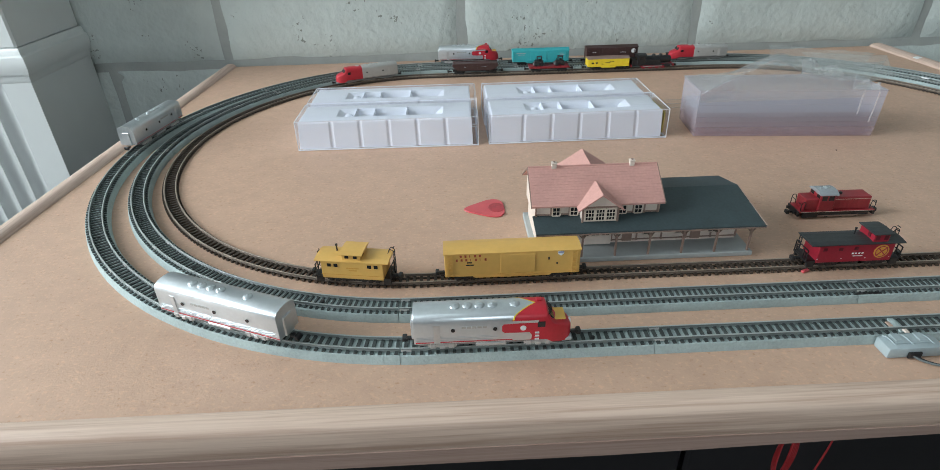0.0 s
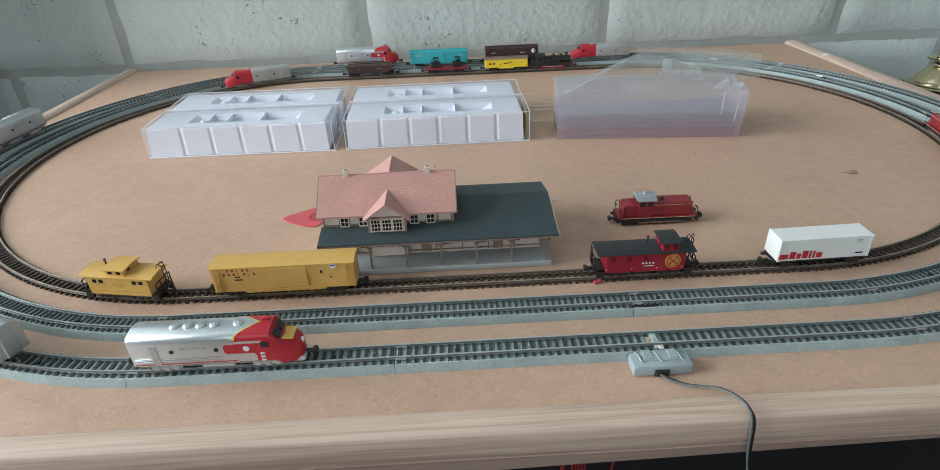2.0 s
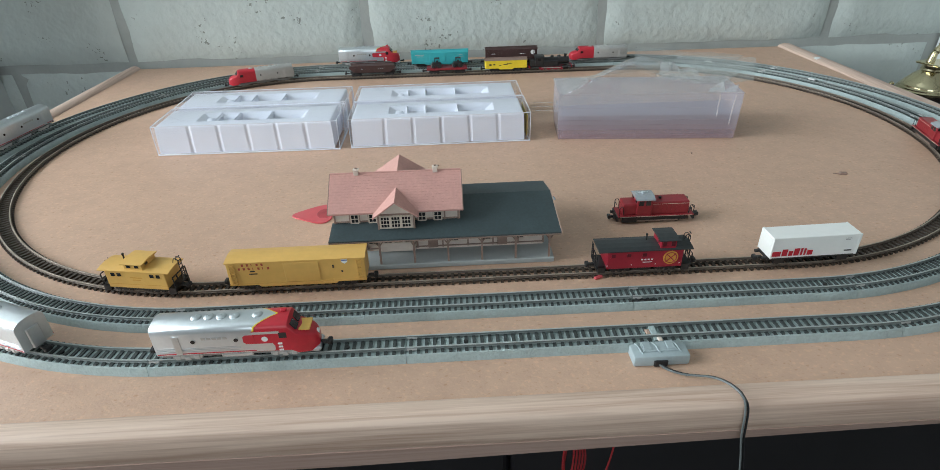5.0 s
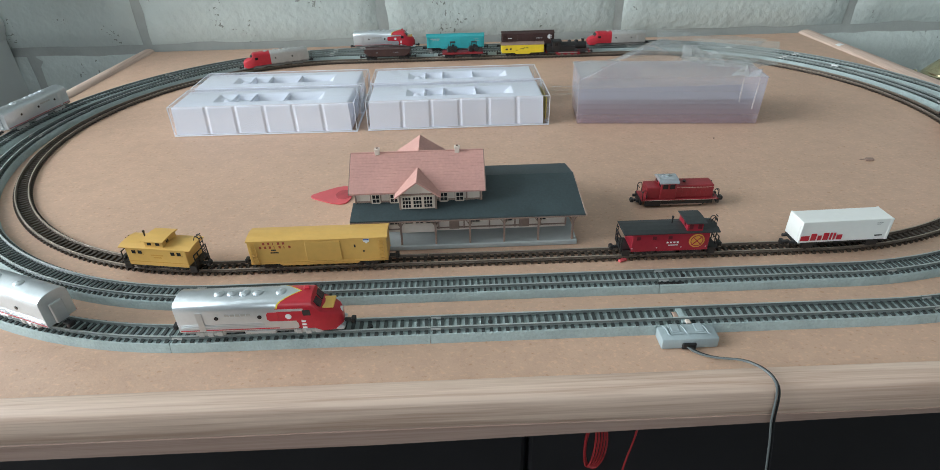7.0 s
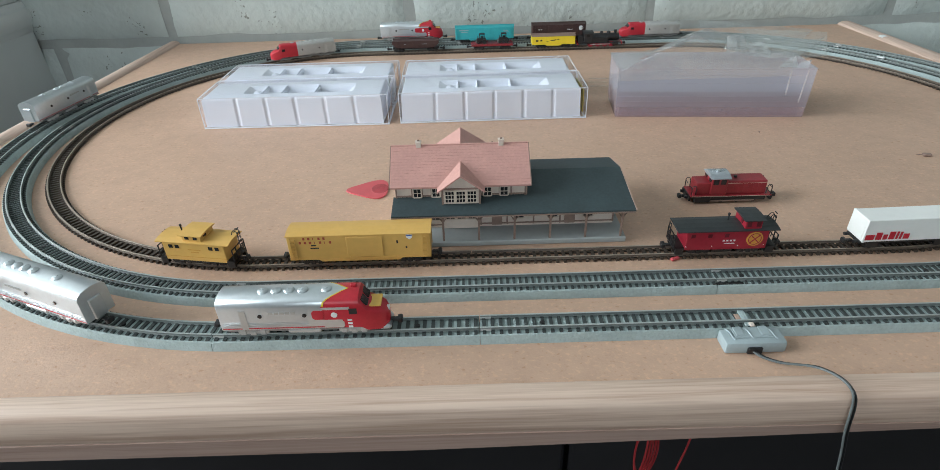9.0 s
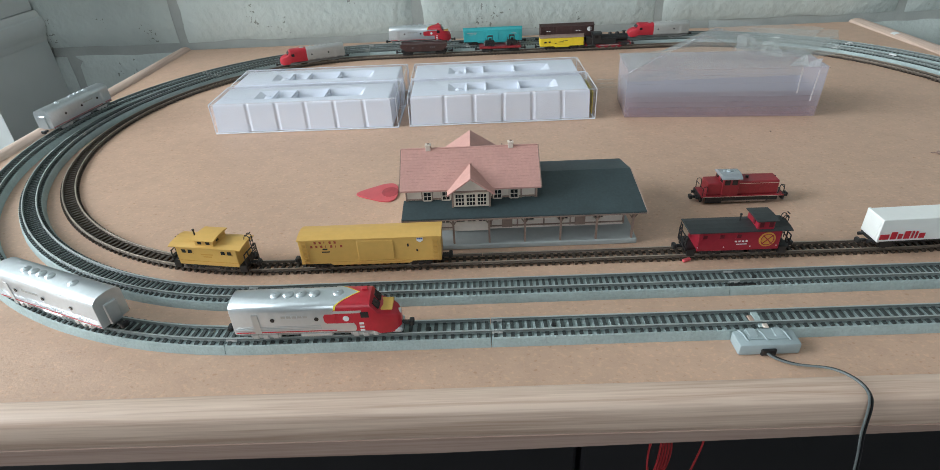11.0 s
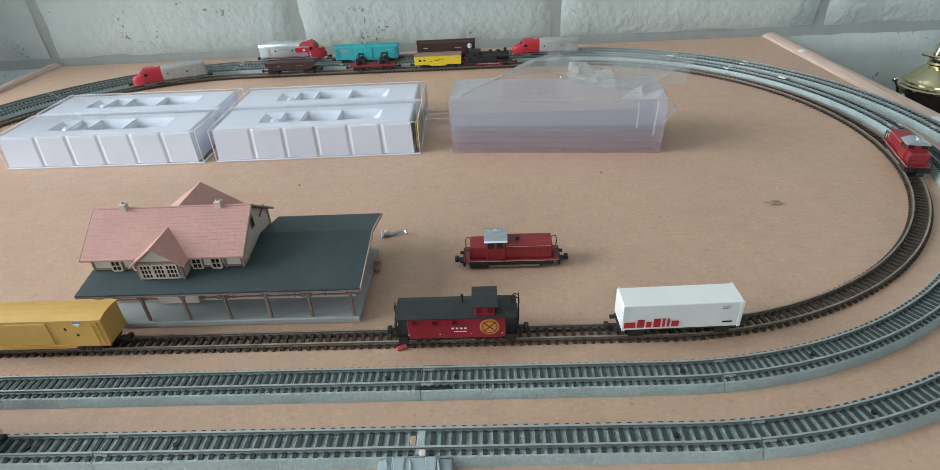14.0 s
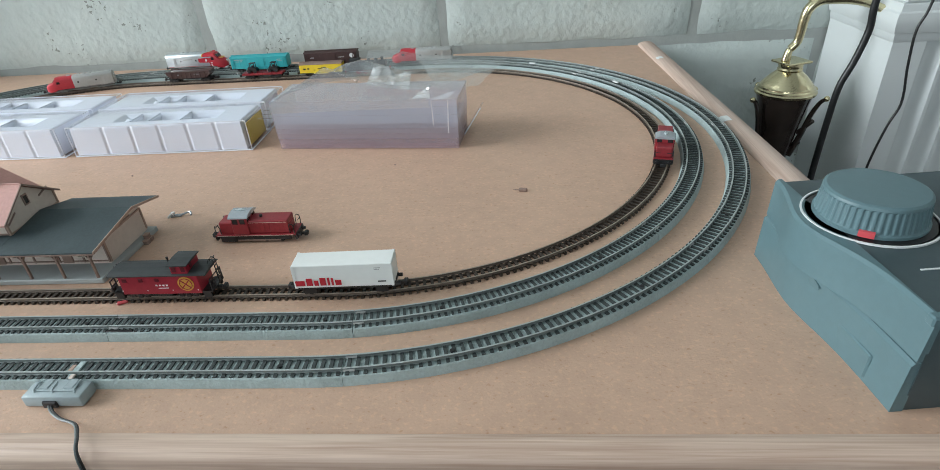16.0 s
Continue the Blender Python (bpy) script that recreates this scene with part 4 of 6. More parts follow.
def cab_unit(m, label, lead, fine=True, group="streamlined locomotives"):
    """Streamlined diesel: ribbed silver body with rounded roof, or with a red bulldog nose on a lead unit."""
    L, W = 0.0675, 0.0066
    silver, red = (SILVER, RED) if fine else (SILVER_DULL, RED_PALE)
    ob = thing("model_locomotive", m, label, "model locomotive", group)
    def arc(w, top, shoulder):
        return [(-w * math.cos(math.pi * k / 10), shoulder + (top - shoulder) * math.sin(math.pi * k / 10) ** 0.62) for k in range(1, 10)]

    def section(x, w=W, top=0.0190, sill=0.0044, shoulder=0.0152):
        return [(x, y, z) for y, z in [(-w, sill), (-w, shoulder)] + arc(w, top, shoulder) + [(w, shoulder), (w, sill)]]
    x_cut = (0.0083 if fine else 0.0060) if lead else L / 2
    bm = bm_new()
    loft(bm, [section(-L / 2 + 0.0004, W - 0.0003, 0.0188), section(-L / 2 + 0.0008), section(x_cut)])
    part("body", bm, silver, ob, "silver body shell", True)
    if lead:
        bm = bm_new()
        loft(bm, [section(x_cut), section(0.0200), section(0.0228, W, 0.0186), section(0.0256, W - 0.0002, 0.0134, 0.0026, 0.0112), section(0.0296, W - 0.0010, 0.0124, 0.0022, 0.0098),
                  section(0.0324, W - 0.0024, 0.0108, 0.0018, 0.0082), section(0.0338, W - 0.0044, 0.0088, 0.0020, 0.0066)])
        nose = part("nose", bm, red, ob, "rounded red cab and nose", True)
        bm = bm_new()
        for s in (-1, 1):
            loft(bm, [[(0.0231, s * y0, 0.0166), (0.0231, s * y1, 0.0166), (0.0254, s * y1, 0.0138), (0.0254, s * y0, 0.0138)] for y0, y1 in ((0.0005, 0.0046),)] + [[(0.0238, s * 0.0005, 0.0167), (0.0238, s * 0.0046, 0.0167), (0.0261, s * 0.0046, 0.0139), (0.0261, s * 0.0005, 0.0139)]])
            box(bm, 0.0188, 0.0220, s * 0.00655 - 0.0002, s * 0.00655 + 0.0002, 0.0112, 0.0140)
        part("windscreen", bm, DARKGLASS, nose, "dark cab windows")
        if fine:
            # silver roof field that ends in a forward point, edged in yellow
            prof = [(-W, 0.0152)] + arc(W, 0.0190, 0.0152) + [(W, 0.0152)]
            front = [0.0083 + 0.0095 * (1 - abs(y) / W) for y, z in prof]
            for name, x0, x1, lift, m2, text in (("roof_field", [0.0080] * len(front), front, 0.00010, silver, "silver roof field ending in a point"),
                                                 ("roof_edge", front, [x + 0.0007 for x in front], 0.00012, YELLOW2, "thin yellow edge of the silver field")):
                bm = loft(bm_new(), [[(xa + (xb - xa) * t, y * (1 + lift / W), z + lift) for xa, xb, (y, z) in zip(x0, x1, prof)] for t in (0, 0.5, 1)], False)
                part(name, bm, m2, ob, text, True)
            for s in (-1, 1):
                y = s * 0.00664
                def panel(name, outline, material, text, k=0.00008):
                    part(name, loft(bm_new(), [[(x, y + d, z) for x, z in outline] for d in (-k, k)]), material, ob, text)
                panel("upper_panel", [(x_cut - 0.0002, 0.0136), (0.0192, 0.0136), (0.0192, 0.0150), (x_cut - 0.0002, 0.0150)], silver, "pale strip above the red band")
                panel("lower_panel", [(x_cut - 0.0002, 0.0046), (0.0158, 0.0046), (0.0164, 0.0054), (0.0164, 0.0072), (0.0156, 0.0086), (x_cut - 0.0002, 0.0086)], silver, "pale panel below the red band")
                panel("side_flash", [(x_cut + 0.0002, 0.0088), (x_cut - 0.0034, 0.0088), (x_cut - 0.0044, 0.0098), (x_cut - 0.0044, 0.0124), (x_cut - 0.0036, 0.0133), (x_cut + 0.0002, 0.0133)], red, "red band with a rounded tail", 0.00011)
                panel("roof_band", [(x_cut - 0.0004, 0.0149), (0.0192, 0.0149), (0.0192, 0.0153), (x_cut - 0.0004, 0.0153)], red, "red eave line", 0.00010)
                part("emblem", cyl(bm_new(), (0.0128, y, 0.0110), 0.0013, 0.0003, "y", 16), MARK, ob, "round pale emblem")
                for k in range(3):
                    part("print_bar", box(bm_new(), 0.0178, 0.0196, y - 0.00012, y + 0.00012, 0.0044 + 0.0017 * k, 0.0053 + 0.0017 * k), MARK, ob)
            part("nose_cap", box(bm_new(), 0.0262, 0.0312, -0.0040, 0.0040, 0.0124, 0.0130, 0.0003), NOSE_YELLOW, ob, "yellow nose top")
            part("headlamp", cyl(bm_new(), (0.0332, 0, 0.0088), 0.0012, 0.0014, "x", 12), MARK, ob, "round headlamp")
            part("roof_horn", box(bm_new(), 0.0190, 0.0215, 0.0010, 0.0026, 0.0187, 0.0199, 0.0003), red, ob, "small red roof horn")
        part("pilot", box(bm_new(), 0.0285, 0.0345, -0.0048, 0.0048, 0.0008, 0.0032, 0.0008), silver if fine else GREY_MID, ob)
    for s in (-1, 1):
        y = s * 0.00672
        part("stripe", box(bm_new(), -L / 2 + 0.0012, x_cut, y - 0.00006, y + 0.00006, 0.0049, 0.0053), RED if fine else GREY_MID, ob, "thin red stripe")
        bm = bm_new()
        for z in (0.0060, 0.0068, 0.0076):
            box(bm, -L / 2 + 0.0015, x_cut - 0.0060 if lead else x_cut - 0.0015, y - 0.00007, y + 0.00007, z, z + 0.0003)
        part("ribbing", bm, silver, ob, "ribbed lower side")
        for x in (-0.0167, 0.0010) if lead else (-0.0180, 0.0, 0.0180):
            part("porthole", cyl(bm_new(), (x, y, 0.0112), 0.0009, 0.0003, "y", 14), DARKGLASS, ob, "round porthole")
        bm = bm_new()
        for i in range(5):
            box(bm, -0.0130 + i * 0.0022, -0.0113 + i * 0.0022, y - 0.00006, y + 0.00006, 0.0120, 0.0131)
        part("grille", bm, SILVER_DULL, ob, "row of side grilles")
        part("door", box(bm_new(), -0.0248, -0.0222, y - 0.00009, y + 0.00009, 0.0048, 0.0142), silver, ob, "plain side door")
    fans = (-0.0156, -0.0103, -0.0052, 0.0003, 0.0098) if lead else (-0.0156, -0.0103, -0.0052, 0.0003, 0.0150)
    for x in fans:
        f = part("roof_fan", lathe(bm_new(), [(0.0022, 0.0186), (0.0022, 0.0192), (0.0017, 0.0196), (0.0008, 0.0198), (0.0001, 0.0198)], 18, (x, 0, 0)), silver, ob, "round roof fan", True)
        part("fan_hub", cyl(bm_new(), (x, 0, 0.0199), 0.0005, 0.0003, "z", 10), silver, f)
    part("underframe", box(bm_new(), -L / 2 + 0.002, L / 2 - 0.006, -0.0052, 0.0052, 0.0022, 0.0033), GREY_MID, ob)
    part("fuel_tank", box(bm_new(), -0.0075, 0.0060, -0.0056, 0.0056, 0.0010, 0.0031, 0.0006), silver if fine else GREY_MID, ob, "silver fuel tank")
    for x in (-0.0215, 0.0195):
        truck(ob, x, SILVER_DULL if fine else GREY_MID, "silver painted bogie", 0.0125)
    part("diaphragm", box(bm_new(), -L / 2 - 0.0008, -L / 2 + 0.0008, -0.0028, 0.0028, 0.0040, 0.0140, 0.0003), silver, ob, "flat gangway end")
    if not lead:
        part("diaphragm", box(bm_new(), L / 2 - 0.0008, L / 2 + 0.0008, -0.0028, 0.0028, 0.0040, 0.0140, 0.0003), silver, ob, "flat gangway end")
    coupler(ob, -L / 2, -1)
    coupler(ob, L / 2, 1)
    return ob


def flip(m):
    return m @ pose(0, 0, 0, rz=180)


RUN = INNER.run
# the train of four, spread along the front straight, the bend and the back straight
cab_unit(OUTER.place(OUTER.front_at(0.0095)), "silver streamlined locomotive with red nose and yellow cap", True)
cab_unit(OUTER.place(-0.0950), "silver streamlined booster entering the near bend", False)
cab_unit(OUTER.place(-0.4080), "silver streamlined booster leaning into the outer curve", False)
cab_unit(flip(OUTER.place(OUTER.back_at(0.0175))), "silver locomotive with red nose by the block wall", True)
# two parked ones with flatter paint
cab_unit(INNER.place(INNER.back_at(-0.0950)) @ Matrix.Diagonal((0.98, 0.93, 0.86, 1)), "parked grey locomotive with flat red cab", True, False, "parked locomotives")
cab_unit(MIDDLE.place(MIDDLE.back_at(0.2745)) @ Matrix.Diagonal((0.95, 0.93, 0.80, 1)), "parked grey locomotive with flat red cab by the wall", True, False, "parked locomotives")


def house_car(name, m, label, L, H, material, roof_material, ribs, W=0.0064, doors=True, group="parked wagons", ladders=True, walkway=True):
    """Covered wagon: body, shallow pitched roof with walkway, sliding door, ladders, sill and bogies."""
    ob = thing(name, m, label, "model wagon", group)
    z0 = 0.0042
    part("body", box(bm_new(), -L / 2, L / 2, -W, W, z0, H - 0.0012, 0.0003), material, ob)
    bm = prism(bm_new(), [(-W - 0.0003, H - 0.0014), (-W - 0.0003, H - 0.0009), (-W * 0.5, H - 0.0002), (0, H), (W * 0.5, H - 0.0002), (W + 0.0003, H - 0.0009), (W + 0.0003, H - 0.0014)], -L / 2 - 0.0004, L / 2 + 0.0004)
    part("roof", bm, roof_material, ob, "shallow pitched roof")
    if walkway:
        part("walkway", box(bm_new(), -L / 2 - 0.0008, L / 2 + 0.0008, -0.0010, 0.0010, H + 0.0002, H + 0.0006), roof_material, ob)
    for i in range(ribs):
        x = -L / 2 + L * (i + 0.5) / ribs
        bm = bm_new()
        for s in (-1, 1):
            box(bm, x - 0.00022, x + 0.00022, s * W - 0.00022, s * W + 0.00022, z0 + 0.0003, H - 0.0015)
        part("rib", bm, material, ob)
    if doors:
        for s in (-1, 1):
            d = part("door", box(bm_new(), -0.0060, 0.0115, s * (W + 0.0001) - 0.0003, s * (W + 0.0001) + 0.0003, z0 + 0.0010, H - 0.0022, 0.0002), material, ob, "sliding side door")
            part("door_rail", box(bm_new(), -0.0075, 0.0175, s * (W + 0.0003) - 0.0003, s * (W + 0.0003) + 0.0003, z0 + 0.0002, z0 + 0.0008), material, d)
    for s in (-1, 1):
        loft_b = bm_new()
        y = s * (W + 0.00005)
        loft(loft_b, [[(-L / 2, y + d, z0 + 0.0006), (L / 2, y + d, z0 + 0.0006), (L / 2, y + d, z0 - 0.0002), (L / 2 - 0.014, y + d, z0 - 0.0002), (L / 2 - 0.0155, y + d, z0 - 0.0013), (-L / 2 + 0.0155, y + d, z0 - 0.0013), (-L / 2 + 0.014, y + d, z0 - 0.0002), (-L / 2, y + d, z0 - 0.0002)] for d in (-0.0002, 0.0002)])
        part("side_sill", loft_b, material, ob)
        if ladders:
            for e in (-1, 1):
                bm = bm_new()
                for k in range(6):
                    z = z0 + 0.0012 + k * (H - z0 - 0.004) / 5
                    box(bm, e * (L / 2 - 0.0028) - 0.0011, e * (L / 2 - 0.0028) + 0.0011, s * (W + 0.0004) - 0.0002, s * (W + 0.0004) + 0.0002, z - 0.0002, z + 0.0002)
                for q in (-1, 1):
                    xx = e * (L / 2 - 0.0028) + q * 0.0011
                    box(bm, xx - 0.00018, xx + 0.00018, s * (W + 0.0004) - 0.0002, s * (W + 0.0004) + 0.0002, z0, H - 0.002)
                part("ladder", bm, material, ob, "side ladder")
    part("underframe", box(bm_new(), -L / 2 + 0.001, L / 2 - 0.001, -0.003, 0.003, 0.0026, 0.0043), BLACK, ob)
    for e in (-1, 1):
        truck(ob, e * (L / 2 - 0.0105), BLACK)
        coupler(ob, e * L / 2, e)
    return ob


def bars(parent, y, rows, material, name="lettering_bar"):
    """Plain bars in place of lettering on a wagon side facing -y."""
    for x0, x1, z0, z1 in rows:
        part(name, box(bm_new(), x0, x1, y - 0.00012, y + 0.00005, z0, z1), material, parent)


# yellow boxcar on the inner loop
car = house_car("model_boxcar", INNER.place(INNER.front_at(0.0235)), "armour-yellow boxcar with red lettering bars by the station", 0.0685, 0.0185, YELLOW, YELLOW, 0, group="wagons on the inner loop", walkway=False)
L0 = -0.0265
bars(car, -0.0064, [(L0 + i * 0.0024, L0 + i * 0.0024 + (0.0003 if i == 2 else 0.0010), 0.0153, 0.0166) for i in range(5)] + [(L0 - 0.0020 + i * 0.0024, L0 - 0.0020 + i * 0.0024 + (0.0003 if i in (3, 5) else 0.0010), 0.0131, 0.0144) for i in range(7)], RUST_PRINT)
bars(car, -0.0064, [(L0 + 0.0036, L0 + 0.0060, 0.0118, 0.0125), (L0 + 0.0030, L0 + 0.0070, 0.0103, 0.0109), (0.0180, 0.0188, 0.0122, 0.0138), (0.0222, 0.0230, 0.0094, 0.0104)], BLACK)
part("shield", loft(bm_new(), [[(0.0228, y, 0.0170), (0.0258, y, 0.0170), (0.0258, y, 0.0155), (0.0243, y, 0.0144), (0.0228, y, 0.0155)] for y in (-0.00665, -0.00640)]), MARK, car, "white shield emblem")
part("shield_band", box(bm_new(), 0.0229, 0.0257, -0.00672, -0.00660, 0.0162, 0.0168), mat("blue_print", (0.06, 0.10, 0.35), 0.5), car, "blue band of the emblem")


def caboose(m, label, L, H, cupola_x, cupola_w, cup_h, body_mat, roof_mat, rail_mat, group, windows, overhang, wide=0.0):
    """Brake van: body, overhanging roof, cupola with its own roof, end platforms, railings, ladders, stack and bogies."""
    W = 0.0063
    ob = thing("model_caboose", m, label, "model wagon", group)
    z0 = 0.0040
    b = part("body", box(bm_new(), -L / 2, L / 2, -W, W, z0 - 0.0010, H - 0.001, 0.0003), body_mat, ob)
    R = L / 2 + overhang
    def roof(name, x0, x1, w, z, parent, flat=0.0009):
        bm = prism(bm_new(), [(-w, z - flat - 0.0004), (-w, z - flat), (-w * 0.55, z - 0.0002), (0, z), (w * 0.55, z - 0.0002), (w, z - flat), (w, z - flat - 0.0004)], x0, x1)
        return part(name, bm, roof_mat, parent, "shallow curved roof")
    roof("roof", -R, R, W + 0.0007, H, ob)
    c = part("cupola", box(bm_new(), cupola_x - cupola_w / 2, cupola_x + cupola_w / 2, -W + 0.0006 - wide, W - 0.0006 + wide, H - 0.0012, H + cup_h - 0.0006, 0.0002), body_mat, ob, "raised lookout cupola")
    roof("cupola_roof", cupola_x - cupola_w / 2 - 0.0011, cupola_x + cupola_w / 2 + 0.0011, W + 0.0003 + wide, H + cup_h, c, 0.0006)
    for s in (-1, 1):
        for x in (cupola_x - 0.0022, cupola_x + 0.0022):
            part("cupola_window", box(bm_new(), x - 0.0010, x + 0.0010, s * (W - 0.0006 + wide) - 0.0002, s * (W - 0.0006 + wide) + 0.0002, H + 0.0005, H + cup_h - 0.0016), DARKGLASS if body_mat is YELLOW else SHADE_RED, c)
        for x in windows:
            w = part("window", box(bm_new(), x - 0.0010, x + 0.0010, s * W - 0.00025, s * W + 0.00025, z0 + 0.0062, z0 + 0.0080), DARKGLASS if body_mat is YELLOW else SHADE_RED, ob, "dark side window")
            part("window_frame", box(bm_new(), x - 0.0015, x + 0.0015, s * W - 0.0002, s * W + 0.0002, z0 + 0.0056, z0 + 0.0062), body_mat, w)
    for x in (cupola_x - cupola_w / 2 - 0.0002, cupola_x + cupola_w / 2 + 0.0002):
        part("cupola_window", box(bm_new(), x - 0.0002, x + 0.0002, -0.0028, -0.0010, H + 0.0008, H + cup_h - 0.0016), DARKGLASS if body_mat is YELLOW else SHADE_RED, c)
    part("stack", cyl(cyl(bm_new(), (cupola_x - cupola_w / 2 - 0.0050, 0.0022, H + 0.0014), 0.0004, 0.0042, "z", 10), (cupola_x - cupola_w / 2 - 0.0050, 0.0022, H + 0.0033), 0.0006, 0.0008, "z", 10), BLACK, ob, "thin stove chimney")
    for e in (-1, 1):
        part("end_platform", box(bm_new(), min(e * L / 2, e * (R + 0.0006)), max(e * L / 2, e * (R + 0.0006)), -W + 0.0004, W - 0.0004, z0 - 0.0006, z0 + 0.0002), BLACK, ob, "dark end platform")
        xr = e * (R + 0.0004)
        top = part("railing", box(bm_new(), xr - 0.00022, xr + 0.00022, -W + 0.0006, W - 0.0006, z0 + 0.0060, z0 + 0.0064), rail_mat, ob, "end railing")
        part("middle_bar", box(bm_new(), xr - 0.00018, xr + 0.00018, -W + 0.0006, W - 0.0006, z0 + 0.0032, z0 + 0.0036), rail_mat, top)
        for y in (-W + 0.0008, -0.0022, 0.0022, W - 0.0008):
            part("railing_post", box(bm_new(), xr - 0.00022, xr + 0.00022, y - 0.00022, y + 0.00022, z0, z0 + 0.0061), rail_mat, top)
        bm = bm_new()
        xl = e * (R + 0.0010)
        for y in (0.0012, 0.0034):
            tube(bm, curve_points([(xl, y, z0 + 0.001), (xl, y, (z0 + H) / 2), (xl, y, H - 0.001)] + ([(xl, y, H + 0.0016), (xl - 0.0018, y, H + 0.0026), (xl - 0.0030, y, H + 0.0002)] if e > 0 else [(xl, y, H - 0.0004)]), 4), 0.00022, 6)
        for k in range(6 if e > 0 else 4):
            z = z0 + 0.003 + k * 0.0022
            box(bm, xl - 0.0002, xl + 0.0002, 0.0012, 0.0034, z - 0.00018, z + 0.00018)
        part("ladder", bm, rail_mat, ob, "curved end ladder")
        bm = bm_new()
        for s in (-1, 1):
            box(bm, e * (L / 2 + overhang * 0.5) - 0.0019, e * (L / 2 + overhang * 0.5) + 0.0019, s * (W - 0.0008) - 0.0007, s * (W - 0.0008) + 0.0007, 0.0006, z0 + 0.0002)
        part("step", bm, BLACK, ob, "hanging entry step")
        truck(ob, e * (L / 2 - 0.0075), BLACK)
        coupler(ob, e * R, e)
    part("underframe", box(bm_new(), -L / 2, L / 2, -0.0046, 0.0046, 0.0020, z0 + 0.0002), BLACK, ob)
    part("battery_box", box(bm_new(), -0.006, 0.004, -0.0056, 0.0056, 0.0012, 0.0030, 0.0004), BLACK, ob)
    return ob


yc = caboose(INNER.place(INNER.front_at(-0.0568)), "yellow caboose with central cupola and black fittings", 0.0325, 0.0147, 0.0, 0.0098, 0.0036, YELLOW, YELLOW, BLACK, "wagons on the inner loop", (-0.0118, -0.0084, 0.0092, 0.0126), 0.0030)
bars(yc, -0.0063, [(-0.0030, 0.0036, 0.0094, 0.0099), (-0.0018, 0.0024, 0.0080, 0.0086), (-0.0165, 0.0165, 0.0054, 0.0056)], GOLD_PAINT)
rc = caboose(INNER.place(INNER.front_at(0.2002)), "red caboose with black roof and gold disc emblem", 0.0392, 0.0148, 0.0115, 0.0080, 0.0048, DARK_RED, SOFT_BLACK, BLACK, "wagons on the inner loop", (-0.0165, -0.0085, -0.0005), 0.0046)
em = part("emblem", cyl(bm_new(), (0.0132, -0.0064, 0.0088), 0.0039, 0.0003, "y", 28), GOLD_PAINT, rc, "gold disc emblem on the side")
for a in (45, 135):
    bm = box(bm_new(), -0.0034, 0.0034, -0.0001, 0.0001, -0.00024, 0.00024)
    bmesh.ops.rotate(bm, verts=bm.verts, matrix=Matrix.Rotation(radians(a), 3, "Y"))
    bmesh.ops.translate(bm, verts=bm.verts, vec=(0.0132, -0.0066 - a * 1e-7, 0.0088))
    part("emblem_bar", bm, DARK_RED, em, "red cross bar of the emblem")
ringp = [(0.0030 * math.cos(2 * math.pi * i / 24) + 0.0132, 0.0030 * math.sin(2 * math.pi * i / 24) + 0.0088) for i in range(25)]
part("emblem_ring", tube(bm_new(), [(x, -0.00655, z) for x, z in ringp], 0.00022, 6), DARK_RED, em, "red ring of the emblem")
bars(rc, -0.0063, [(-0.0020 + i * 0.0017, -0.0020 + i * 0.0017 + 0.0010, 0.0078, 0.0086) for i in range(4)] + [(-0.0010, 0.0040, 0.0064, 0.0068)], MARK)
bars(rc, -0.0063, [(-0.0195 + i * 0.0125, -0.0190 + i * 0.0125, 0.0050, 0.0055) for i in range(4)], MARK)

# turquoise stock car, dark brown boxcar, low hopper, flat wagon with two machines, yellow wagon, steam engine
car = house_car("model_boxcar", MIDDLE.place(MIDDLE.back_at(0.0970)), "turquoise boxcar with pale print by the wall", 0.0625, 0.0166, TEAL, TEAL, 9, doors=True)
bars(car, 0.00655, [(0.0170, 0.0280, 0.0128, 0.0136), (0.0180, 0.0250, 0.0112, 0.0118), (-0.0250, -0.0200, 0.0120, 0.0126), (-0.0260, -0.0210, 0.0104, 0.0109)], FEEDER)
car = house_car("model_boxcar", MIDDLE.place(MIDDLE.back_at(0.1765)), "dark brown boxcar with a round white emblem", 0.0570, 0.0174, BROWN, BROWN, 10)
part("emblem", cyl(bm_new(), (-0.0235, 0.0065, 0.0126), 0.0024, 0.0003, "y", 20), MARK, car, "round white emblem")
bars(car, 0.00655, [(-0.0150 + i * 0.0016, -0.0140 + i * 0.0016, 0.0110, 0.0117) for i in range(4)] + [(0.0180, 0.0220, 0.0114, 0.0120)], MARK)


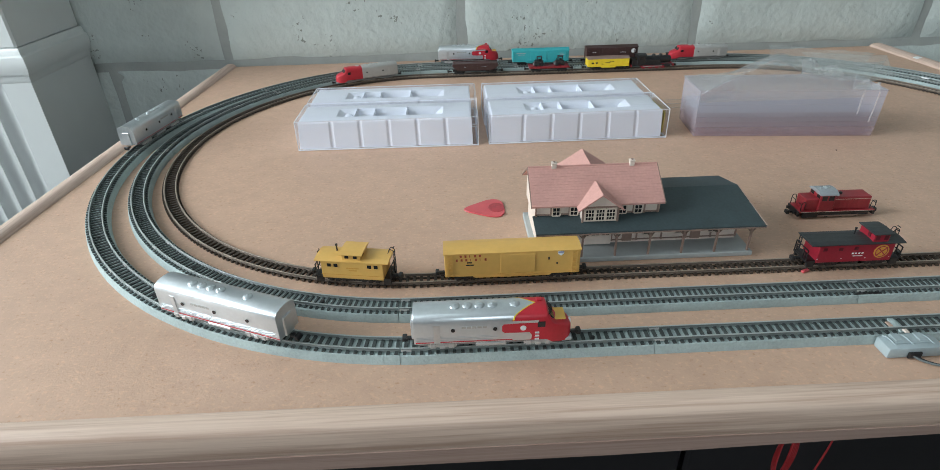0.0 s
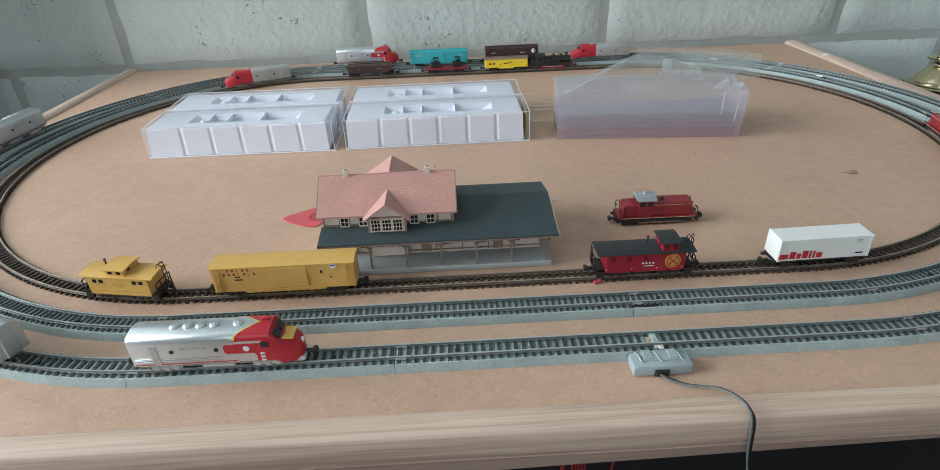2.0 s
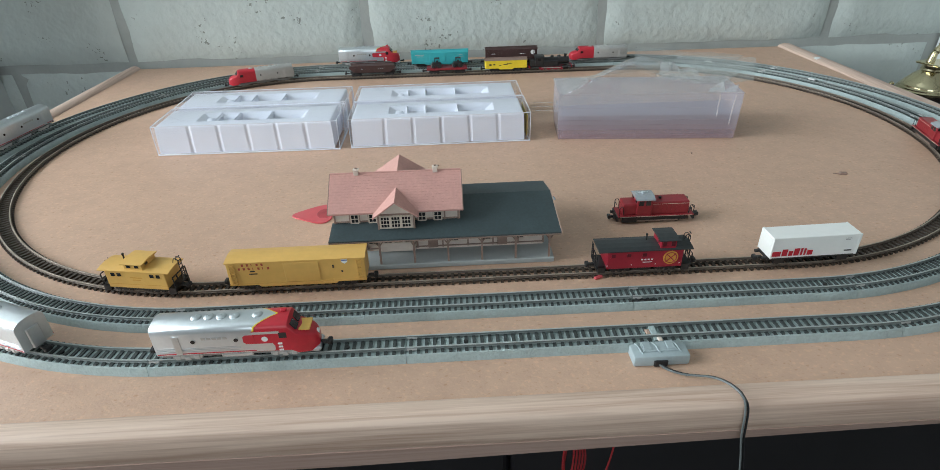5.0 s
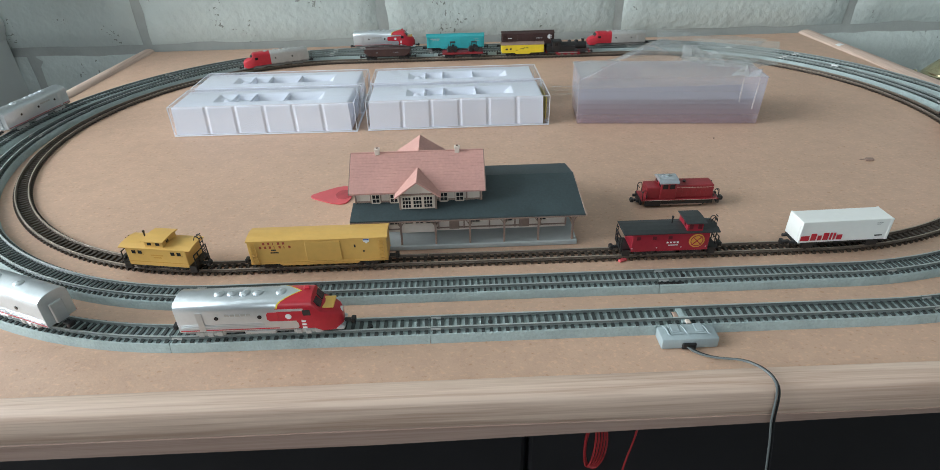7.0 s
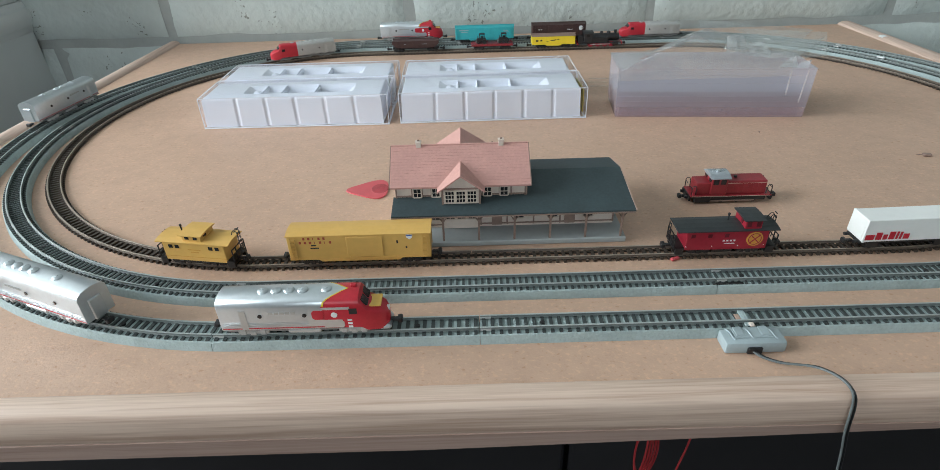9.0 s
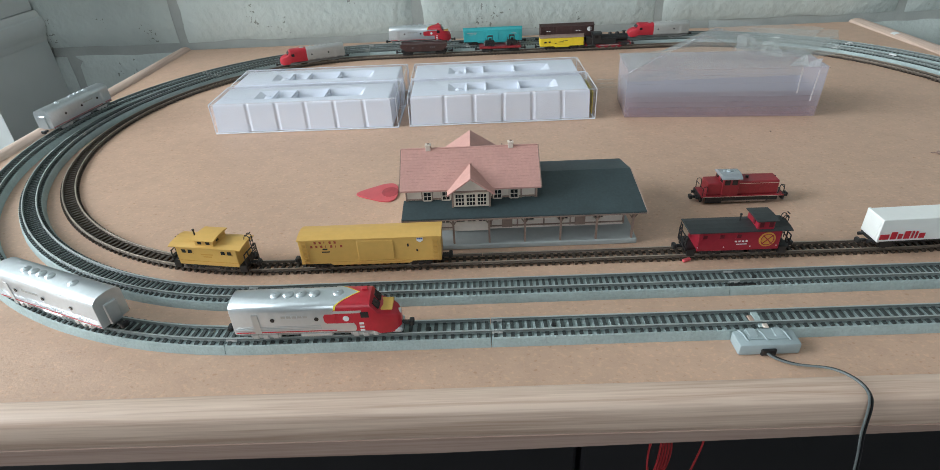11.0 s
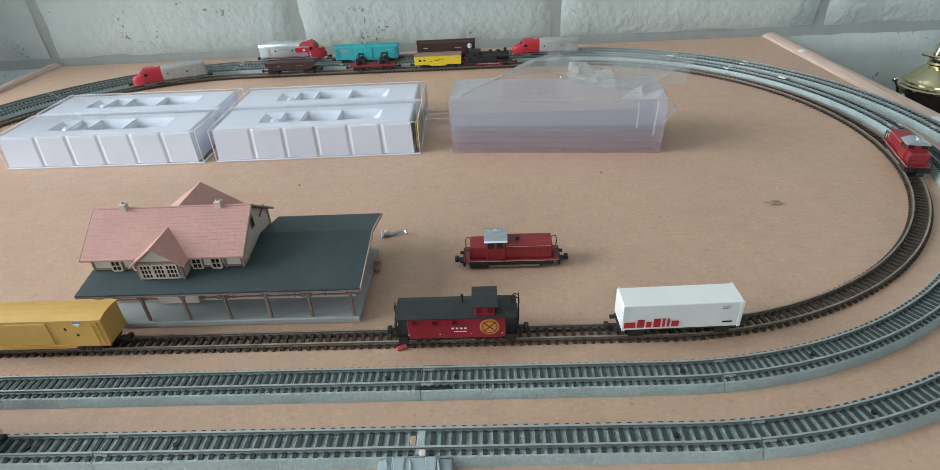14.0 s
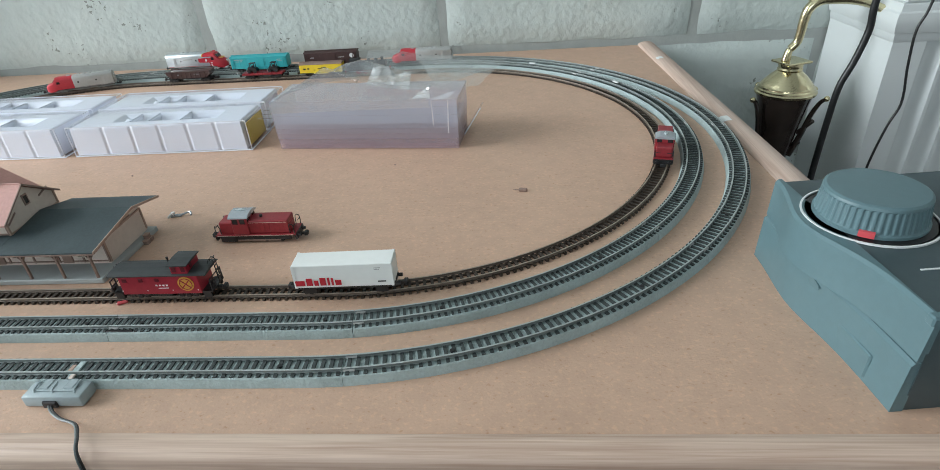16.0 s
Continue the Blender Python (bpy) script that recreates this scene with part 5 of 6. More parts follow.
def hopper(m):
    ob = thing("model_hopper_wagon", m, "low dark brown hopper wagon with sloping ends", "model wagon", "parked wagons")
    L, W, H = 0.051, 0.0062, 0.0112
    bm = bm_new()
    prof = [(-L / 2 + 0.002, H), (L / 2 - 0.002, H), (L / 2 - 0.0005, H - 0.002), (L / 2 - 0.006, 0.0046), (-L / 2 + 0.006, 0.0046), (-L / 2 + 0.0005, H - 0.002)]
    loft(bm, [[(x, y, z) for x, z in prof] for y in (-W, W)])
    part("body", bm, BROWN, ob)
    for s in (-1, 1):
        part("top_rim", box(bm_new(), -L / 2 + 0.001, L / 2 - 0.001, s * W - 0.0005, s * W + 0.0005, H - 0.0006, H + 0.0006), BROWN, ob)
        for i in range(8):
            x = -L / 2 + 0.007 + i * (L - 0.014) / 7
            part("rib", box(bm_new(), x - 0.0004, x + 0.0004, s * W - 0.0005, s * W + 0.0005, 0.0048, H), BROWN, ob)
        bars(ob, s * (W + 0.0004), [(-0.012 + i * 0.002, -0.0108 + i * 0.002, 0.0082, 0.0090) for i in range(3)] + [(0.010, 0.012, 0.0080, 0.0088)], GREY_ROOF)
    part("underframe", box(bm_new(), -L / 2 + 0.001, L / 2 - 0.001, -0.0022, 0.0022, 0.0026, 0.0047), BLACK, ob)
    for e in (-1, 1):
        truck(ob, e * (L / 2 - 0.008), BLACK)
        coupler(ob, e * L / 2, e)


hopper(INNER.place(INNER.back_at(0.0235)))


def flat_wagon(m):
    ob = thing("model_flat_wagon", m, "dark red flat wagon on the back straight", "model wagon", "parked wagons")
    L, W = 0.044, 0.0060
    part("deck", box(bm_new(), -L / 2, L / 2, -W, W, 0.0040, 0.0060, 0.0002), BURGUNDY, ob)
    for i in range(9):
        x = -L / 2 + 0.002 + i * (L - 0.004) / 8
        bm = bm_new()
        for s in (-1, 1):
            box(bm, x - 0.0005, x + 0.0005, s * W - 0.0004, s * W + 0.0004, 0.0042, 0.0066)
        part("stake_pocket", bm, BURGUNDY, ob)
    part("underframe", box(bm_new(), -L / 2 + 0.003, L / 2 - 0.003, -0.0035, 0.0035, 0.0026, 0.0041), BLACK, ob)
    for e in (-1, 1):
        truck(ob, e * (L / 2 - 0.008), BLACK)
        coupler(ob, e * L / 2, e)
    for x in (-0.0115, 0.0115):
        mm = m @ pose(x, 0, 0.0060)
        t = thing("model_tractor", mm, "small black toy tractor carried on the flat wagon", "toy tractor", "tractor loads")
        part("hull", box(bm_new(), -0.0050, 0.0045, -0.0026, 0.0026, 0.0016, 0.0052, 0.0005), BLACK, t)
        for px in (-0.0032, 0.0016):
            for py in (-0.0021, 0.0021):
                part("cab_post", box(bm_new(), px - 0.0003, px + 0.0003, py - 0.0003, py + 0.0003, 0.0050, 0.0094), BLACK, t)
        part("cab_top", box(bm_new(), -0.0037, 0.0021, -0.0025, 0.0025, 0.0092, 0.0100, 0.0003), BLACK, t)
        part("seat", box(bm_new(), -0.0024, 0.0004, -0.0012, 0.0012, 0.0050, 0.0072, 0.0004), BLACK, t)
        part("exhaust", cyl(bm_new(), (0.0036, 0.0010, 0.0064), 0.0003, 0.0030, "z", 8), BLACK, t)
        for dx in (-0.0034, 0.0032):
            for s in (-1, 1):
                r = 0.0023 if dx < 0 else 0.0018
                part("wheel", cyl(bm_new(), (dx, s * 0.0032, r), r, 0.0012, "y", 14), BLACK, t)
        part("front_blade", box(bm_new(), 0.0048, 0.0056, -0.0034, 0.0034, 0.0006, 0.0034), GREY_MID, t)


flat_wagon(INNER.place(INNER.back_at(0.1045)))
car = house_car("model_goods_wagon", INNER.place(INNER.back_at(0.1690)), "bright yellow short goods wagon with black marks", 0.0455, 0.0136, YELLOW2, TIMBER, 8, doors=False, ladders=False)
bars(car, 0.00655, [(0.012, 0.0145, 0.0075, 0.0090), (0.016, 0.0185, 0.0072, 0.0088), (-0.006, -0.001, 0.0088, 0.0094), (-0.0015, 0.0035, 0.0078, 0.0085), (0.0055, 0.0075, 0.0066, 0.0072)], BLACK)


def steam_engine(m):
    ob = thing("model_steam_engine", m, "black tank steam engine with red running gear", "model locomotive", "parked locomotives")
    L = 0.046
    part("frame", box(bm_new(), -L / 2, L / 2, -0.0060, 0.0060, 0.0042, 0.0052, 0.0002), BLACK, ob)
    part("boiler", cyl(bm_new(), (0.0050, 0, 0.0105), 0.0044, 0.0300, "x", 20), BLACK, ob, "round black boiler", True)
    part("smokebox_door", cyl(bm_new(), (0.0204, 0, 0.0105), 0.0036, 0.0010, "x", 20, 0.0028), GREY_MID, ob)
    part("chimney", cyl(cyl(bm_new(), (0.0165, 0, 0.0162), 0.0013, 0.0038, "z", 12, 0.0016), (0.0165, 0, 0.0180), 0.0018, 0.0005, "z", 12), BLACK, ob)
    for x, r in ((0.0095, 0.0020), (0.0020, 0.0018)):
        part("dome", lathe(bm_new(), [(r, 0.0138), (r, 0.0160), (r * 0.8, 0.0168), (r * 0.3, 0.0172), (0.0001, 0.0173)], 14, (x, 0, 0)), BLACK, ob, "", True)
    part("cab", box(bm_new(), -0.0170, -0.0080, -0.0060, 0.0060, 0.0052, 0.0166, 0.0003), BLACK, ob)
    part("cab_roof", prism(bm_new(), [(-0.0066, 0.0162), (-0.0040, 0.0176), (0, 0.0181), (0.0040, 0.0176), (0.0066, 0.0162)], -0.0178, -0.0072), BLACK, ob)
    for s in (-1, 1):
        part("side_tank", box(bm_new(), -0.0080, 0.0080, s * 0.0046 - 0.0014, s * 0.0046 + 0.0014, 0.0052, 0.0112, 0.0003), BLACK, ob)
        part("cab_window", box(bm_new(), -0.0145, -0.0110, s * 0.0060 - 0.0002, s * 0.0060 + 0.0002, 0.0118, 0.0148), DARKGLASS, ob)
        part("cylinder", cyl(bm_new(), (0.0160, s * 0.0056, 0.0036), 0.0015, 0.0060, "x", 12), BLACK, ob)
        part("side_rod", box(bm_new(), -0.0100, 0.0110, s * 0.0052 - 0.0003, s * 0.0052 + 0.0003, 0.0026, 0.0033), SILVER_DULL, ob, "bright side rod")
    part("bunker", box(bm_new(), -L / 2, -0.0172, -0.0056, 0.0056, 0.0052, 0.0122, 0.0004), BLACK, ob)
    for x in (-0.0095, -0.0020, 0.0055, 0.0120):
        for s in (-1, 1):
            part("driving_wheel", cyl(bm_new(), (x, s * 0.0042, 0.0030), 0.0030, 0.0010, "y", 18), DARK_RED, ob, "dark red driving wheel")
    for e in (-1, 1):
        part("buffer_beam", box(bm_new(), e * L / 2 - 0.0006, e * L / 2 + 0.0006, -0.0058, 0.0058, 0.0030, 0.0052), RED_PALE, ob)
        coupler(ob, e * L / 2, e)


steam_engine(flip(INNER.place(INNER.back_at(0.2180))) @ Matrix.Diagonal((1, 1, 0.86, 1)))


def container_wagon(m):
    ob = thing("model_container_wagon", m, "black container wagon with a long white box", "model wagon", "wagons on the inner loop")
    L, W = 0.0475, 0.0060
    part("frame", box(bm_new(), -L / 2, L / 2, -0.0052, 0.0052, 0.0036, 0.0050, 0.0002), BLACK, ob)
    c = part("container", box(bm_new(), -0.0233, 0.0233, -W, W, 0.0050, 0.0172, 0.0003), WHITE, ob, "white shipping container")
    for e in (-1, 1):
        for s in (-1, 1):
            part("corner_post", box(bm_new(), e * 0.0227 - 0.0006, e * 0.0227 + 0.0006, s * W - 0.0002, s * W + 0.0002, 0.0050, 0.0172), WHITE, c)
        part("end_door", box(bm_new(), e * 0.0233 - 0.0002, e * 0.0233 + 0.0002, -0.0050, 0.0050, 0.0060, 0.0164), WHITE, c)
    y = -W
    rows = []
    x = -0.0226
    for wd, h in ((0.0044, 0.0028), (0.0028, 0.0040), (0.0020, 0.0028), (0.0027, 0.0042), (0.0010, 0.0042), (0.0010, 0.0040), (0.0028, 0.0028)):
        rows.append((x, x + wd, 0.0064, 0.0064 + h))
        x += wd + 0.0008
    bars(c, y - 0.0002, rows, RED, "logo_bar")
    bars(c, y - 0.0002, [(0.0160, 0.0198, 0.0074, 0.0080)], BLACK)
    bars(c, y - 0.0002, [(0.0150, 0.0180, 0.0150, 0.0152), (0.0150, 0.0174, 0.0142, 0.0144)], GREY_MID)
    for e in (-1, 1):
        for s in (-1, 1):
            part("axle_guard", box(bm_new(), e * 0.0170 - 0.0030, e * 0.0170 + 0.0030, s * 0.0048 - 0.0004, s * 0.0048 + 0.0004, 0.0012, 0.0038), BLACK, ob)
            part("buffer", cyl(bm_new(), (e * (L / 2 + 0.0010), s * 0.0036, 0.0043), 0.0009, 0.0022, "x", 10), BLACK, ob)
        coupler(ob, e * L / 2, e)
    wheels(ob, (-0.0170, 0.0170))


container_wagon(INNER.place(INNER.front_at(0.2888)))


def hood_diesel(m, label):
    """Small hood shunter: long hood, cab with grey roof, short hood, footplate, railings and rods."""
    ob = thing("model_shunter", m, label, "model locomotive", "hood shunters")
    L, W = 0.047, 0.0050
    part("footplate", box(bm_new(), -L / 2, L / 2, -0.0063, 0.0063, 0.0048, 0.0058, 0.0002), BURGUNDY, ob)
    part("long_hood", box(bm_new(), -0.0040, L / 2 - 0.0035, -W, W, 0.0058, 0.0142, 0.0006, 2), BURGUNDY, ob, "long burgundy hood")
    part("short_hood", box(bm_new(), -L / 2 + 0.0030, -0.0120, -W, W, 0.0058, 0.0132, 0.0006, 2), BURGUNDY, ob)
    part("cab", box(bm_new(), -0.0125, -0.0030, -0.0060, 0.0060, 0.0058, 0.0166, 0.0003), BURGUNDY, ob)
    part("cab_roof", prism(bm_new(), [(-0.0066, 0.0162), (-0.0062, 0.0170), (-0.0035, 0.0182), (0, 0.0185), (0.0035, 0.0182), (0.0062, 0.0170), (0.0066, 0.0162)], -0.0134, -0.0020), GREY_ROOF, ob, "curved grey cab roof")
    part("roof_vent", box(cyl(bm_new(), (-0.0080, 0, 0.0187), 0.0011, 0.0010, "z", 12), -0.0112, -0.0048, -0.0004, 0.0004, 0.0183, 0.0190, 0.0002), SILVER, ob, "bright roof ventilator")
    for s in (-1, 1):
        for x in (-0.0100, -0.0058):
            part("cab_window", box(bm_new(), x - 0.0015, x + 0.0015, s * 0.0060 - 0.0002, s * 0.0060 + 0.0002, 0.0126, 0.0156), DARKGLASS, ob)
        part("stripe", box(bm_new(), -L / 2 + 0.001, L / 2 - 0.001, s * 0.0063 - 0.00012, s * 0.0063 + 0.00012, 0.0051, 0.0053), FRAME_PALE, ob, "thin pale stripe")
        part("hood_stripe", box(bm_new(), -0.0028, L / 2 - 0.0042, s * W - 0.0001, s * W + 0.0001, 0.0127, 0.0129), FRAME_PALE, ob)
        for i in range(6):
            x = 0.0010 + i * 0.0028
            part("hood_door", box(bm_new(), x, x + 0.0022, s * W - 0.00015, s * W + 0.00015, 0.0068, 0.0120), BURGUNDY, ob)
        part("frame_skirt", box(bm_new(), -L / 2 + 0.003, L / 2 - 0.003, s * 0.0052 - 0.0004, s * 0.0052 + 0.0004, 0.0020, 0.0049, 0.0002), BLACK, ob)
        part("side_rod", box(bm_new(), -0.0140, 0.0140, s * 0.0058 - 0.0002, s * 0.0058 + 0.0002, 0.0016, 0.0023), TIMBER, ob)
        part("tank_box", box(bm_new(), -L / 2 + 0.0025, -0.0115, s * 0.0058 - 0.0006, s * 0.0058 + 0.0006, 0.0012, 0.0052, 0.0003), BLACK, ob)
    part("exhaust", cyl(bm_new(), (0.0030, 0, 0.0146), 0.0009, 0.0014, "z", 10), BLACK, ob)
    for e in (-1, 1):
        bm = bm_new()
        xr = e * (L / 2 - 0.0006)
        for s in (-1, 1):
            tube(bm, curve_points([(xr, s * 0.0058, 0.0056), (xr, s * 0.0058, 0.0108), (xr - e * 0.0012, s * 0.0058, 0.0118), (xr - e * 0.0024, s * 0.0056, 0.0108), (xr - e * 0.0026, s * 0.0052, 0.0060)], 4), 0.00024, 6)
        tube(bm, [(xr, -0.0058, 0.0100), (xr, -0.002, 0.0100)], 0.00024, 6)
        tube(bm, [(xr, 0.0058, 0.0100), (xr, 0.002, 0.0100)], 0.00024, 6)
        part("handrail", bm, BLACK, ob, "bent black handrails")
        part("end_door", box(bm_new(), e * (L / 2 - 0.0033) - 0.0004, e * (L / 2 - 0.0033) + 0.0002, -0.0028, 0.0028, 0.0066, 0.0112, 0.0002), BURGUNDY, ob)
        for y in (-0.0034, 0.0034):
            part("cab_end_window", box(bm_new(), -0.00775 + e * 0.0047 - 0.0002, -0.00775 + e * 0.0049 + 0.0002, y - 0.0016, y + 0.0016, 0.0136, 0.0158), DARKGLASS, ob)
        part("buffer_beam", box(bm_new(), e * L / 2 - 0.0006, e * L / 2 + 0.0006, -0.0060, 0.0060, 0.0022, 0.0056), BLACK, ob)
        for s in (-1, 1):
            part("buffer", cyl(bm_new(), (e * (L / 2 + 0.0014), s * 0.0038, 0.0040), 0.0009, 0.0020, "x", 10), BLACK, ob)
        coupler(ob, e * L / 2, e)
    wheels(ob, (-0.0140, -0.0045, 0.0050, 0.0140), 0.0023)
    return ob


hood_diesel(pose(0.2248, 0.2600, 0, rz=-0.5) @ Matrix.Scale(0.975, 4), "burgundy shunter with grey cab roof standing on bare board")
hood_diesel(INNER.place(RUN + 0.420 * INNER.right_turn) @ Matrix.Diagonal((0.92, 0.98, 0.92, 1)), "burgundy shunter with grey cab roof on the bend")


# ---- clear plastic pile and film ----
def lilac_stack():
    """Nested empty cases: tiers with the board's pink show-through graded into their colour, over denser nested trays,
    with the thin rims of the others showing as lines.
    """
    ob = thing("clear_case_pile", pose(0.1900, 0.3924, 0, rz=-5.0), "pile of empty clear lilac-tinted plastic cases", "plastic case")
    L, D, H = 0.1406, 0.0450, 0.0375
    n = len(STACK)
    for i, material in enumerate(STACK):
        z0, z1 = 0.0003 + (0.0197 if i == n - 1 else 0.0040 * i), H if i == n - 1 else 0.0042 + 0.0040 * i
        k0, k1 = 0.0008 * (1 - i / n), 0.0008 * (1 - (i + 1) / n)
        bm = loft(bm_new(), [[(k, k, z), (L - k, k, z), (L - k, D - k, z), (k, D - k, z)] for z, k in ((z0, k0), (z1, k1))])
        part("case", bm, material, ob, "clear case tier, the board's pink show-through put into its colour")
    for top, k in ((0.0200, 0.0034), (0.0130, 0.0045)):
        bm = loft(bm_new(), [[(k, D - k, z), (k, k, z), (L - k, k, z), (L - k, D - k, z)] for z in (0.0006, top)], False)
        part("nested_tray", bm, LILAC_DEEP, ob, "nested trays coloured pinkish brown for the board showing through")
    k = 0.0003
    for z, h in ((0.0262, 0.0002), (0.0322, 0.0002)):
        bm = bm_new()
        for x0, x1, y0, y1 in ((k, L - k, k - 0.0005, k - 0.0004), (k - 0.0005, k - 0.0004, k, D - k), (L - k + 0.0004, L - k + 0.0005, k, D - k)):
            box(bm, x0, x1, y0, y1, z, z + h)
        r = part("tray_rim", bm, LAYER, ob, "thin rim of one nested tray")
        r.visible_shadow = False
    for k, z in ((-0.0004, H - 0.0006),):
        bm = bm_new()
        for x0, x1, y0, y1 in ((k, L - k, k - 0.0003, k + 0.0001), (k - 0.0003, k + 0.0001, k, D - k), (L - k - 0.0001, L - k + 0.0003, k, D - k)):
            box(bm, x0, x1, y0, y1, z - 0.0002, z + 0.0002)
        r = part("rim", bm, LAYER, ob, "thin clear rim")
        r.visible_shadow = False
    for k in range(3):
        bm = box(bm_new(), -0.0190, 0.0, 0.012 + 0.006 * k, 0.0124 + 0.006 * k, 0.0205 + 0.0012 * k, 0.0209 + 0.0012 * k)
        r = part("clear_strip", bm, FILM, ob, "thin clear strip reaching to the next case")
        r.visible_shadow = False
    # two pale strips paint the upright streak reflections near the corner
    for top, foot, z in ((L - 0.0186, L - 0.0184, 0.0185), (L - 0.0066, L - 0.0078, 0.0125)):
        bm = loft(bm_new(), [[(x, -0.0010, h), (x + 0.0009, -0.0010, h), (x + 0.0009, -0.0005, h), (x, -0.0005, h)] for x, h in ((foot, z), (top, H - 0.0012))])
        r = part("streak_glint", bm, GLINT, ob, "pale strip painting an upright streak reflection")
        r.visible_shadow = False
    flap = [[(L - 0.0190, -0.0008, H), (L - 0.0072, -0.0008, H + 0.0002), (L - 0.0010, 0.0100, H + 0.0030), (L - 0.0085, 0.0080, H + 0.0018)], ]
    flap.append([(x, y, z + 0.0003) for x, y, z in flap[0]])
    r = part("corner_flap", loft(bm_new(), flap), GLINT, ob, "pale folded corner flap")
    r.visible_shadow = False
    lean = [[(L - 0.0014, y, 0.0), (L - 0.0006, y, 0.0), (L + 0.0128, y, 0.0205), (L + 0.0120, y, 0.0210)] for y in (0.0290, 0.0440)]
    lid = part("tilted_lid", loft(bm_new(), lean), CASE, ob, "clear lid leaning at the end")
    lid.visible_shadow = False
    edge = [[(x, y, z) for x, y, z in ring] for ring in ([(px, 0.0282 + d, pz) for px, _, pz in lean[0]] for d in (0, 0.0007))]
    part("lid_edge", loft(bm_new(), edge), RIM, lid, "thick pale edge of the lid")


def film():
    """Cellophane over the pile: a taut tent on one side, a loose sheet lying over it with a wing in the air, and hard crumples."""
    bag = thing("cellophane_bag", pose(0, 0, 0), "crumpled clear cellophane bag lying over the clear cases", "plastic bag")

    def sheet(name, quad, bend, seed, amp, nu, nv, label, material=FILM):
        """A four-cornered sheet: corners counter-clockwise from the near left, a ridge height along u, and ridged creases."""
        bm = bm_new()
        c = [Vector(p) for p in quad]
        grid = []
        for j in range(nv + 1):
            line = []
            for i in range(nu + 1):
                u, v = i / nu, j / nv
                p = (c[0] * (1 - u) + c[1] * u) * (1 - v) + (c[3] * (1 - u) + c[2] * u) * v
                q = Vector((p.x * 55 + seed, p.y * 48, seed * 0.7))
                w = sum(a * (0.42 - abs(noise.noise(q * k + Vector((0, 0, k))))) for k, a in ((0.8, 1.0), (1.9, 0.55), (4.1, 0.25))) * amp
                edge = 1 + 0.05 * noise.noise(Vector((u * 5, v * 5, seed)))
                line.append(bm.verts.new((p.x * 1.0 + 0.4 * w, p.y + 0.3 * w * edge, p.z + bend(u, v) + w)))
            grid.append(line)
        for j in range(nv):
            for i in range(nu):
                bm.faces.new((grid[j][i], grid[j][i + 1], grid[j + 1][i + 1], grid[j + 1][i]))
        bmesh.ops.triangulate(bm, faces=bm.faces)
        ob = part(name, bm, material, bag, label)
        ob.visible_shadow = False
        return ob

    def ridge(u):
        return float(np.interp(u, (0.0, 0.41, 0.60, 0.77, 1.0), (0.0, 0.0248, 0.0130, 0.0076, 0.0040)))

    def roof(u, v):
        crest = max(0.0, 1 - math.hypot((u - 0.46) / 0.30, (v - 0.58) / 0.42))
        return ridge(u) * (1 - v) ** 1.3 + 0.0130 * crest

    sheet("front_sheet", [(0.1893, 0.3902, 0.0290), (0.3110, 0.3770, 0.0330), (0.3091, 0.3772, 0.0407), (0.1900, 0.3905, 0.0354)],
          lambda u, v: ridge(u) * v, 2.1, 0.0004, 60, 12, "taut front of the bag rising to a peak")
    sheet("top_sheet", [(0.1900, 0.3905, 0.0356), (0.3091, 0.3772, 0.0409), (0.3600, 0.4320, 0.0450), (0.1920, 0.4360, 0.0370)],
          roof, 4.6, 0.0016, 60, 30, "loose top of the bag with soft creases")
    sheet("wing", [(0.3160, 0.3920, 0.0400), (0.3450, 0.3980, 0.0410), (0.3640, 0.4380, 0.0475), (0.2950, 0.4480, 0.0500)],
          lambda u, v: 0.0, 9.2, 0.0016, 22, 14, "corner of the film standing in the air")
    sheet("crest", [(0.2560, 0.4200, 0.0480), (0.3300, 0.4180, 0.0440), (0.3560, 0.4420, 0.0490), (0.2590, 0.4360, 0.0600)],
          lambda u, v: 0.0, 6.4, 0.0026, 30, 8, "standing crease of the film")
    sheet("crumple", [(0.2640, 0.3880, 0.0440), (0.2950, 0.3840, 0.0410), (0.2960, 0.3990, 0.0500), (0.2680, 0.4020, 0.0530)],
          lambda u, v: 0.0, 2.7, 0.0085, 13, 8, "hard shiny crumple of the film", FILM_FOLD)
    sheet("crumple", [(0.2990, 0.3765, 0.0395), (0.3120, 0.3745, 0.0390), (0.3110, 0.3790, 0.0460), (0.3070, 0.3800, 0.0440)],
          lambda u, v: 0.0, 5.3, 0.0018, 8, 5, "hard shiny crumple of the film", FILM_FOLD)
    peak = Vector((0.2388, 0.3852, 0.0622))
    for a, b, wide in ((Vector((0.1900, 0.3903, 0.0356)), peak, 0.0003), (peak, Vector((0.2608, 0.3830, 0.0520)), 0.0004), (Vector((0.2600, 0.3834, 0.0505)), Vector((0.2620, 0.3832, 0.0530)), 0.0014)):
        ring = []
        for i in range(13):
            p = a.lerp(b, i / 12) + Vector((0, 0, 0.0003 * math.sin(i * 1.9)))
            w = wide * (0.35 + 0.65 * abs(math.sin(i * 0.9 + 0.6)))
            ring.append([p, p + Vector((0, w * 0.3, w)), p + Vector((0, w, 0.0001))])
        fold = part("fold", loft(bm_new(), ring), FILM, bag, "doubled fold of the film")
        fold.visible_shadow = False
    return bag


lilac_stack()
film()


